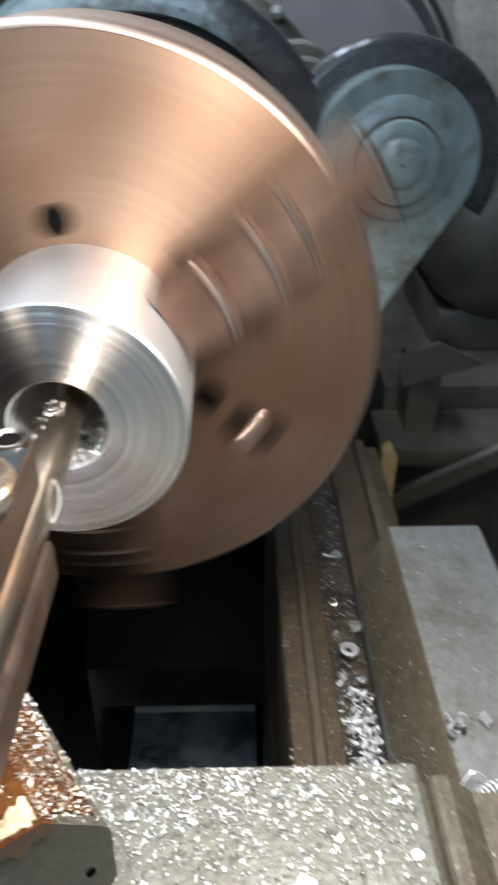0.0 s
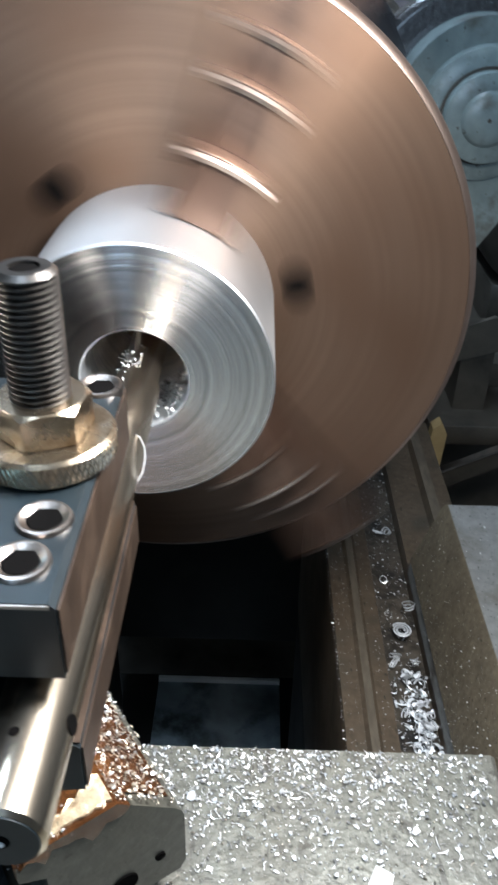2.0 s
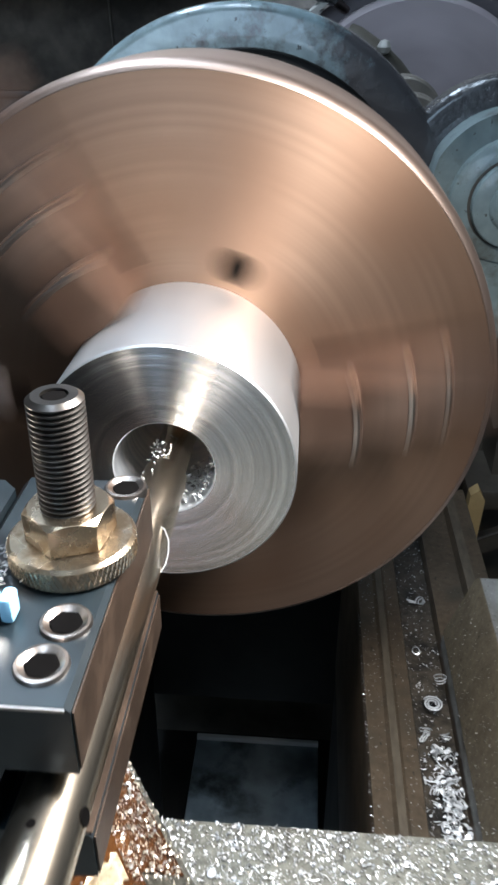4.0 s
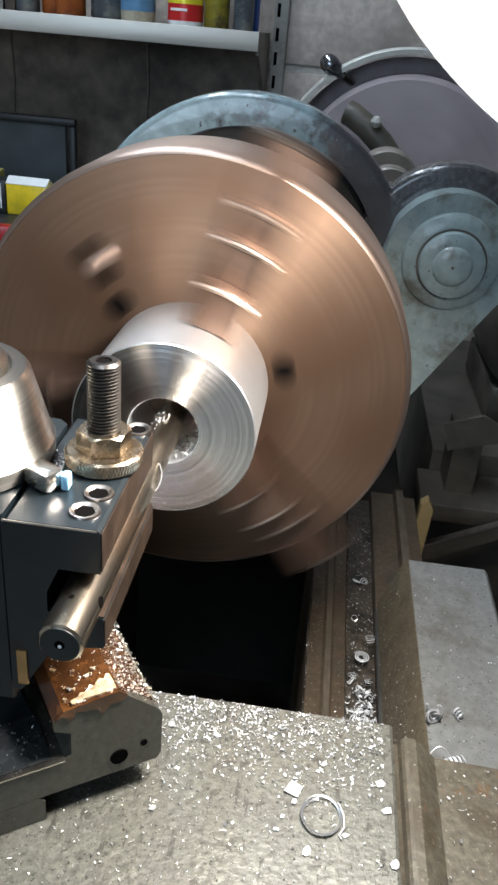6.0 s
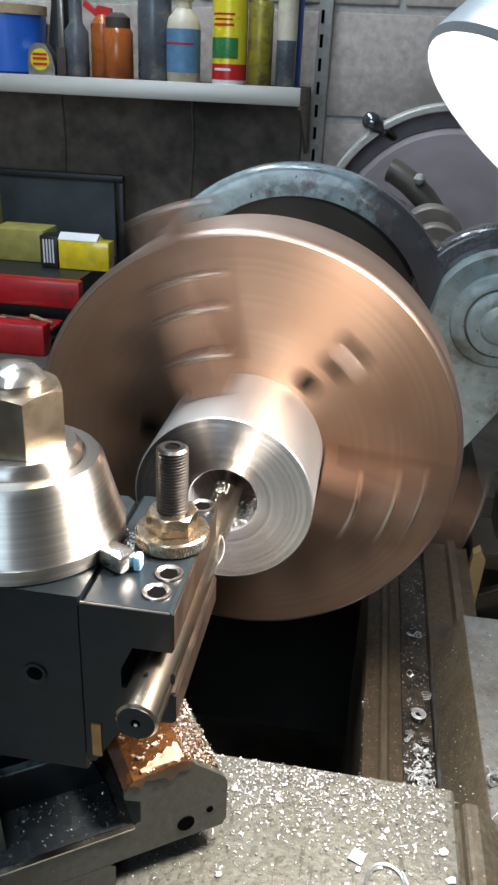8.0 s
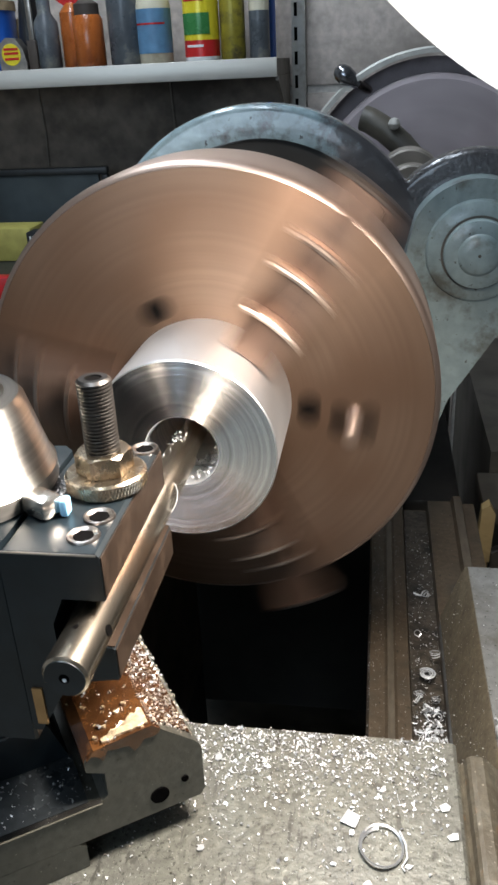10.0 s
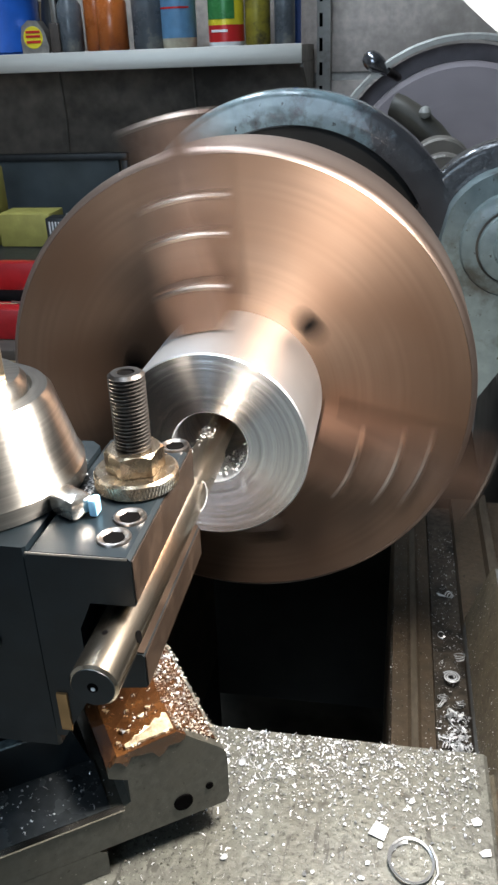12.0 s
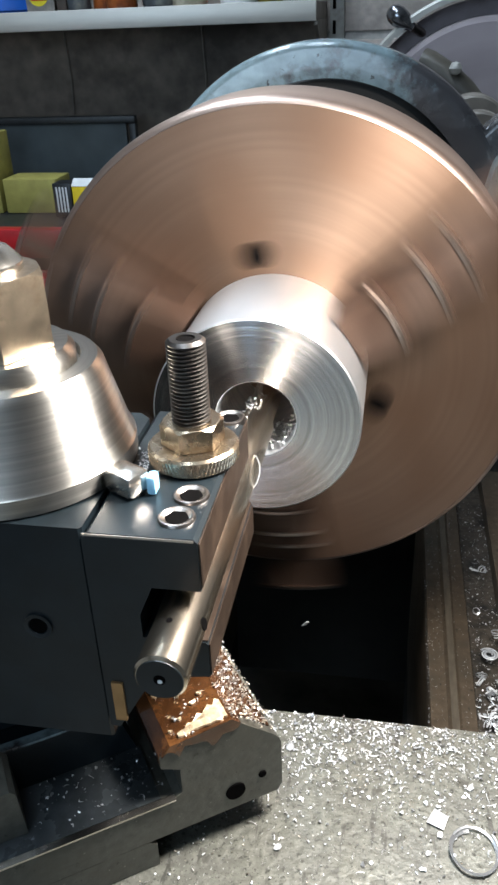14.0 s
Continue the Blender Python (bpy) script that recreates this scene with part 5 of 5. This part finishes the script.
while len(spots) < 2300:
    y = 0.171 - abs(rng.gauss(0, 0.024))
    x = rng.uniform(0.0, 0.128)
    if y < 0.06 or (x < 0.05 and y < 0.10) or rng.random() > 1.25 - 5.5 * abs(x - 0.035):
        continue
    spots.append((x, y, 0.0004, rng.choice((0.0005, 0.0006, 0.0007, 0.0009, 0.0011, 0.0013, 0.0016, 0.0022))))
spots += [(rng.uniform(-0.03, 0.128), rng.uniform(0.0, 0.17), 0.0004, rng.uniform(0.0007, 0.0017)) for _ in range(520)]
flakes("saddle_swarf", spots, CHIP, "bright aluminium flakes strewn over the saddle")
flakes("saddle_grit", [(rng.uniform(-0.03, 0.128), rng.uniform(0.0, 0.171), 0.0003, rng.uniform(0.0005, 0.0013)) for _ in range(700)], CHIP_DULL, "dull metal grit over the saddle")
spots = []
for _ in range(620):
    y = rng.uniform(0.172, 0.52)
    side = rng.choice((0.1235, 0.1310, 0.1330, 0.1395))
    spots.append((min(0.1418, max(0.1216, rng.gauss(side, 0.003))), y, BED_Z - 0.0068, rng.choice((0.0005, 0.0007, 0.0010, 0.0014, 0.0020))))
flakes("groove_swarf", spots, CHIP, "scattered chips in the bed groove")
spots = []
for _ in range(900):
    d = rng.random() ** 1.8
    x = min(0.1416, max(0.1218, rng.gauss(0.1325, 0.0045)))
    top = (0.004 + 0.020 * (1 - d) ** 1.3) * max(0.15, 1 - abs(x - 0.1325) / 0.011)
    spots.append((x, 0.1725 + 0.120 * d, BED_Z - 0.0068 + top * rng.random(), rng.choice((0.0007, 0.0011, 0.0016, 0.0024, 0.0034, 0.0048))))
flakes("chip_heap", spots, CHIP_SHINY, "heap of mirror-bright curled chips in the bed groove")
flakes("way_swarf", [(rng.uniform(0.093, 0.117), rng.uniform(0.172, 0.5), BED_Z + 0.0005, rng.uniform(0.0004, 0.0010)) for _ in range(500)] + [(0.0912 + 0.002 * rng.random() ** 2, rng.uniform(0.172, 0.4), BED_Z - 0.0005, rng.uniform(0.0005, 0.0012)) for _ in range(160)] + [(rng.uniform(0.092, 0.117), 0.172 + 0.05 * rng.random() ** 2, BED_Z + 0.0005, rng.uniform(0.0005, 0.0016)) for _ in range(260)], CHIP, "fine specks on the bed way")
spots = []
for _ in range(1500):
    u, h = rng.uniform(0, 1), rng.uniform(0.0, 0.075)
    p = CORNER + E1 * (-0.020 + 0.0185 * u) + E2 * h
    spots.append((p.x, p.y, 0.0635 - 0.0165 * u + rng.uniform(0.0, 0.0012), rng.choice((0.0004, 0.0005, 0.0006, 0.0008, 0.0011, 0.0016))))
flakes("slide_chips", spots[::4], CHIP, "bright flakes clinging to the worn slide")
flakes("slide_swarf", [s for i, s in enumerate(spots) if i % 4], CHIP_WARM, "bright flakes clinging to the worn slide")
spots = []
for _ in range(60):
    p = CORNER + E1 * rng.uniform(-0.043, -0.02) + E2 * rng.uniform(0.0, 0.05)
    spots.append((p.x, p.y, 0.0625, rng.uniform(0.0006, 0.0018)))
for _ in range(70):
    p = CORNER + E1 * rng.uniform(-0.094, -0.046) + E2 * rng.uniform(0.003, 0.028)
    spots.append((p.x, p.y, 0.0337, rng.uniform(0.0006, 0.0018)))
flakes("ledge_swarf", spots, CHIP, "scattered flakes on the compound slide")
spots = []
for _ in range(380):
    u = rng.random() ** 1.4
    spots.append((0.1423 + 0.0138 * u, rng.uniform(0.175, 0.37), -0.0778 + 0.042 * u, rng.choice((0.0003, 0.0003, 0.0004, 0.0005, 0.0009))))
for _ in range(130):
    spots.append((rng.uniform(0.16, 0.216), rng.uniform(0.175, 0.37), -0.033, rng.uniform(0.0004, 0.0012)))
for _ in range(170):
    spots.append((rng.uniform(0.148, 0.215), rng.uniform(-0.02, 0.17), -0.0165, rng.uniform(0.0006, 0.0022)))
flakes("bracket_swarf", spots, CHIP, "fine bright specks on the bracket")
flakes("hub_swarf", [(rng.gauss(-0.0185, 0.0022), rng.gauss(0.1150, 0.006), 0.1628 + 0.0015 * rng.random(), rng.uniform(0.0006, 0.0018)) for _ in range(90)] + [(HUB[0] + 0.0385 * math.cos(a), HUB[1] + 0.0385 * math.sin(a), 0.1632, rng.uniform(0.0008, 0.002)) for a in [rng.uniform(-1.4, 1.0) for _ in range(80)]], CHIP, "flakes packed round the hub")


# Flakes added low on the bore's right, where its bright reflection falls.
spots = []
for _ in range(170):
    a, d = radians(rng.gauss(-45, 24)), 0.0165 + rng.uniform(0, 0.0006)
    spots.append((d * math.cos(a), WORK_Y + rng.uniform(0.002, 0.03), AXIS_Z + d * math.sin(a), rng.uniform(0.0009, 0.0028)))
flakes("bore_swarf", spots, CHIP, "bright flakes in the bore, standing in for its reflection")


spots = [(0.0008 + 0.0062 * math.cos(v), rng.uniform(0.188, 0.222), BZ + 0.0066 * math.sin(v), rng.uniform(0.0006, 0.0018)) for v in [radians(rng.uniform(20, 150)) for _ in range(90)]]
flakes("bar_swarf", spots, CHIP, "wet bright flakes stuck to the bar in the bore")


def coil(name, at, radius, turns, pitch, thick, label, lean=(0, 0, 0), grow=0.0, width=0.0):
    bm = B()
    n = int(turns * 22)
    pts = []
    for i in range(n + 1):
        a = math.tau * turns * i / n
        r = radius + grow * i / n
        pts.append((r * math.cos(a), r * math.sin(a), pitch * a / math.tau))
    if width:
        ring = []
        for i, (x, y, z) in enumerate(pts):
            d = Vector((x, y, 0)).normalized()
            ring.append([bm.verts.new((x, y, z)), bm.verts.new((x, y, z + width)), bm.verts.new((x + d.x * thick, y + d.y * thick, z + width)), bm.verts.new((x + d.x * thick, y + d.y * thick, z))])
        for a, b in zip(ring, ring[1:]):
            for k in range(4):
                bm.faces.new((a[k], a[(k + 1) % 4], b[(k + 1) % 4], b[k]))
        bm.faces.new(ring[0]), bm.faces.new(ring[-1])
    else:
        tube(bm, pts, thick, 6)
    ob = solid(name, bm, CHIP_SHINY, label, "metal chip", group="large metal chips")
    ob.matrix_basis = pose(*at, *lean)
    return ob


for k in range(46):
    near = rng.random() ** 2.0
    coil("chip_curl", (rng.uniform(0.124, 0.1395), 0.176 + (0.14 if k < 34 else 0.30) * near, -0.095 + 0.012 * rng.random() * (1 - near)), rng.uniform(0.0012, 0.0030), rng.uniform(0.8, 2.2), rng.uniform(0.0008, 0.0026), 0.00030,
         "bright curled chip in the bed groove", (rng.uniform(-70, 70), rng.uniform(-70, 70), rng.uniform(0, 360)), 0.001, rng.choice((0.0, 0.0007, 0.0012)))
bm = B()
ring = []
for i in range(61):
    u = i / 60
    ang = radians(100) + math.tau * 1.12 * u
    r0 = 0.0076 + 0.0011 * u + 0.0003 * math.sin(9 * u)
    wide = 0.0006 + 0.0018 * max(0.0, 1 - 3.2 * u) + 0.0006 * math.sin(3.1 * u) ** 2
    lift = 0.0004 + 0.0012 * math.sin(5.0 * u) ** 2
    d = Vector((math.cos(ang), 1.12 * math.sin(ang), 0))
    ring.append([bm.verts.new(d * r0 + Vector((0, 0, lift))), bm.verts.new(d * (r0 + wide) + Vector((0, 0, lift + 0.5 * wide))), bm.verts.new(d * (r0 + wide) + Vector((0, 0, lift + 0.5 * wide + 0.0004))), bm.verts.new(d * r0 + Vector((0, 0, lift + 0.0005)))])
for p, q in zip(ring, ring[1:]):
    for k in range(4):
        bm.faces.new((p[k], p[(k + 1) % 4], q[(k + 1) % 4], q[k]))
bm.faces.new(ring[0]), bm.faces.new(ring[-1])
tube(bm, [(0.0075, 0.0085, 0.0012), (0.0080, 0.0055, 0.0034), (0.0098, 0.0010, 0.0030), (0.0104, -0.0040, 0.0014), (0.0082, -0.0078, 0.0006), (0.0094, -0.0100, 0.0010)], 0.0004, 6)
solid("chip_ring", bm, CHIP, "open ring of aluminium swarf ribbon lying on the saddle", "metal chip", "large metal chips").location = (0.0985, 0.1105, 0.0)
solid("chip_strand", tube(B(), [(0.1100, 0.2030, BED_Z + 0.0010), (0.1160, 0.1975, BED_Z + 0.0018), (0.1250, 0.1960, BED_Z + 0.0022), (0.1345, 0.1985, BED_Z - 0.001)], 0.0003, 5), CHIP_DULL, "fine strand of swarf lying across the way", "metal chip", "large metal chips")
coil("chip_swirl", (0.1318, 0.3222, -0.0905), 0.0018, 2.4, 0.0, 0.0007, "small flat spiral chip in the bed groove", (0, 0, 0), 0.004)
knot = []
for i in range(150):
    u = i / 149
    p = Vector((math.sin(23 * u + 0.4), math.cos(19 * u), math.sin(31 * u + 1.1))) * (0.0034 + 0.0016 * math.sin(7 * u))
    knot.append((p.x, p.y, max(-0.0030, 0.8 * p.z)))
solid("chip_knot", tube(B(), knot, 0.00085, 6), CHIP, "tight knot of swarf on the bracket", "metal chip", "large metal chips").location = (0.1642, 0.2140, -0.0292)
loop = [(0.1560 + 0.016 * u, 0.1800 + 0.006 * math.sin(3.1 * u), -0.0320 + 0.007 * math.sin(3.1 * u)) for u in [i / 12 for i in range(13)]]
solid("chip_loop", tube(B(), loop, 0.0003, 5), CHIP, "fine looped strand of swarf by the bracket", "metal chip", "large metal chips")
coil("chip_spring", (0.1650, 0.1790, -0.0310), 0.0022, 6.0, 0.0022, 0.0006, "springy coil of swarf on the casting", (0, 82, 20))
coil("chip_spring", (0.1800, 0.2150, -0.031), 0.0020, 3.0, 0.0022, 0.0006, "short springy coil of swarf on the bracket", (0, 80, 120))
for (cx, cy, s, tn) in ((0.0857, 0.1232, 0.0092, 20), (0.0860, 0.1165, 0.0028, 70), (0.022, 0.1509, 0.0046, 10), (0.1262, 0.1335, 0.0058, 12), (0.1283, 0.1192, 0.0046, 40), (0.0925, 0.0925, 0.0050, 65), (0.1095, 0.1030, 0.0030, 20), (0.0810, 0.1080, 0.0022, 30), (0.0231, 0.1024, 0.0032, 45), (0.0989, 0.1405, 0.0034, 60),
                        (0.131, 0.0925, 0.0048, 30), (0.0790, 0.1010, 0.0024, 0)):
    n_edge = 4 if s > 0.006 else rng.choice((5, 7, 8))
    rim = [(0.55 * s * rng.uniform(0.6, 1.2) * math.cos(math.tau * i / n_edge), 0.45 * s * rng.uniform(0.5, 1.2) * math.sin(math.tau * i / n_edge)) for i in range(n_edge)]
    bend = rng.uniform(15, 60)
    bm = prism(B(), rim, 0.0, 0.0005, lambda p, q, h: (p, q, h + bend * p * p + 0.1 * abs(q)))
    ob = solid("chip_flake", bm, CHIP, "broad bright flake of aluminium on the saddle", "metal chip", "large metal chips", smooth=0)
    ob.matrix_basis = pose(cx, cy, 0.0004, 4, -5, tn)
hair = thing("loose_hair_chip", "hair-thin chip curling from the slide", "metal chip", (0, 0, 0), group="large metal chips")
tipc = CORNER + E2 * 0.074 + E1 * -0.02
part("strand", tube(B(), [(tipc.x, tipc.y, 0.0632), (tipc.x + 0.004, tipc.y + 0.001, 0.067), (tipc.x + 0.008, tipc.y, 0.0675), (tipc.x + 0.011, tipc.y - 0.001, 0.0655)], 0.0004, 5), CHIP_DULL, hair)

# ---------------------------------------------------------------- wall blocks
block_mesh = finish(box(B(), 0, 0.388, 0, 0.08, 0, 0.186, 0.004), "block", BLOCK, 30)
for r in range(11):
    for c in range(8):
        ob = new("block", block_mesh)
        ob.parent = wall_north
        ob.location = (-1.52 + 0.4 * c + (0.2 if r % 2 else 0), WALL_Y, -0.76 + 0.2 * r + 0.007)


# ---------------------------------------------------------------- what moves
FALLS = ((0.346, 0.006, 3), (0.395, 0.014, 1), (0.700, 0.012, 2), (1.46, 0.004, 4), (2.389, 0.018, 2), (2.717, 0.003, 5), (2.721, 0.020, 3), (4.1, 0.010, 2), (5.785, 0.003, 4), (6.673, 0.011, 5), (8.6, 0.015, 3),
         (10.3, 0.008, 2), (11.441, 0.006, 4), (12.048, 0.019, 4), (12.379, 0.003, 2), (12.66, 0.012, 3), (13.847, 0.023, 3))
falling = []
for k, (t0, fx, size) in enumerate(FALLS):
    s = size * 0.0007
    ob = solid("falling_chip", prism(B(), [(-s, -s * 0.3), (s * 0.6, -s * 0.4), (s, s * 0.2), (-s * 0.3, s * 0.4)], 0.0, 0.0005, lambda a, b, h: (b, h, a)), CHIP, "bright aluminium sliver dropping from the bore", "metal chip", "falling chips", smooth=0)
    falling.append((ob, t0, fx))
SPIN, START = 507.75, 312.0


def spin(t):
    """The chuck's angle in degrees, turning anticlockwise as seen from the tailstock."""
    drift = float(np.interp(t, (0.0, 0.8, 3.0, 5.9, 6.5, 7.4, 10.0, 11.0, 12.2, 13.6), (20.0, -1.0, -3.0, 12.0, 8.0, -8.0, 2.0, 2.0, -6.0, -6.0)))
    return START + SPIN * t + drift


def motions():
    steps = [i / FPS for i in range(int(14 * FPS) + 1)]
    walk(chuck, [(t, Matrix.Translation((0, FACE_Y, AXIS_Z)) @ Matrix.Rotation(-radians(spin(t)), 4, "Y")) for t in steps])
    walk(work, [(t, Matrix.Translation((0, WORK_Y, AXIS_Z)) @ Matrix.Rotation(-radians(spin(t)), 4, "Y")) for t in steps])
    walk(pulley, [(t, Matrix.Translation((0.152, 0.915, 0.136)) @ Matrix.Rotation(-radians(1.9 * spin(t)), 4, "Y")) for t in steps])

    for ob, t0, fx in falling:
        rest, floor = pose(fx * 0.3, 0.235, AXIS_Z - RB + 0.0012), pose(fx, 0.208, -0.6385, 80, 0, 60 * t0)
        rows = [(0.0, rest)] if t0 - 0.1 <= 0 else [(0.0, rest), (t0 - 0.1, rest)]
        for i in range(14):
            drop = 0.5 * 9.81 * (i / FPS) ** 2
            if 0.112 - drop < -0.62:
                break
            rows.append((t0 + i / FPS, pose(fx, 0.205, 0.112 - drop, 4 * i, 9 * i, 6 * i)))
        end = t0 + len(rows) / FPS + 0.02
        if end < 14.0:
            rows += [(end, floor), (14.0, floor)]
        rows = [r for r in rows if r[0] <= 14.0]
        if rows[-1][0] < 14.0:
            rows.append((14.0, rows[-1][1]))
        walk(ob, rows)


motions()
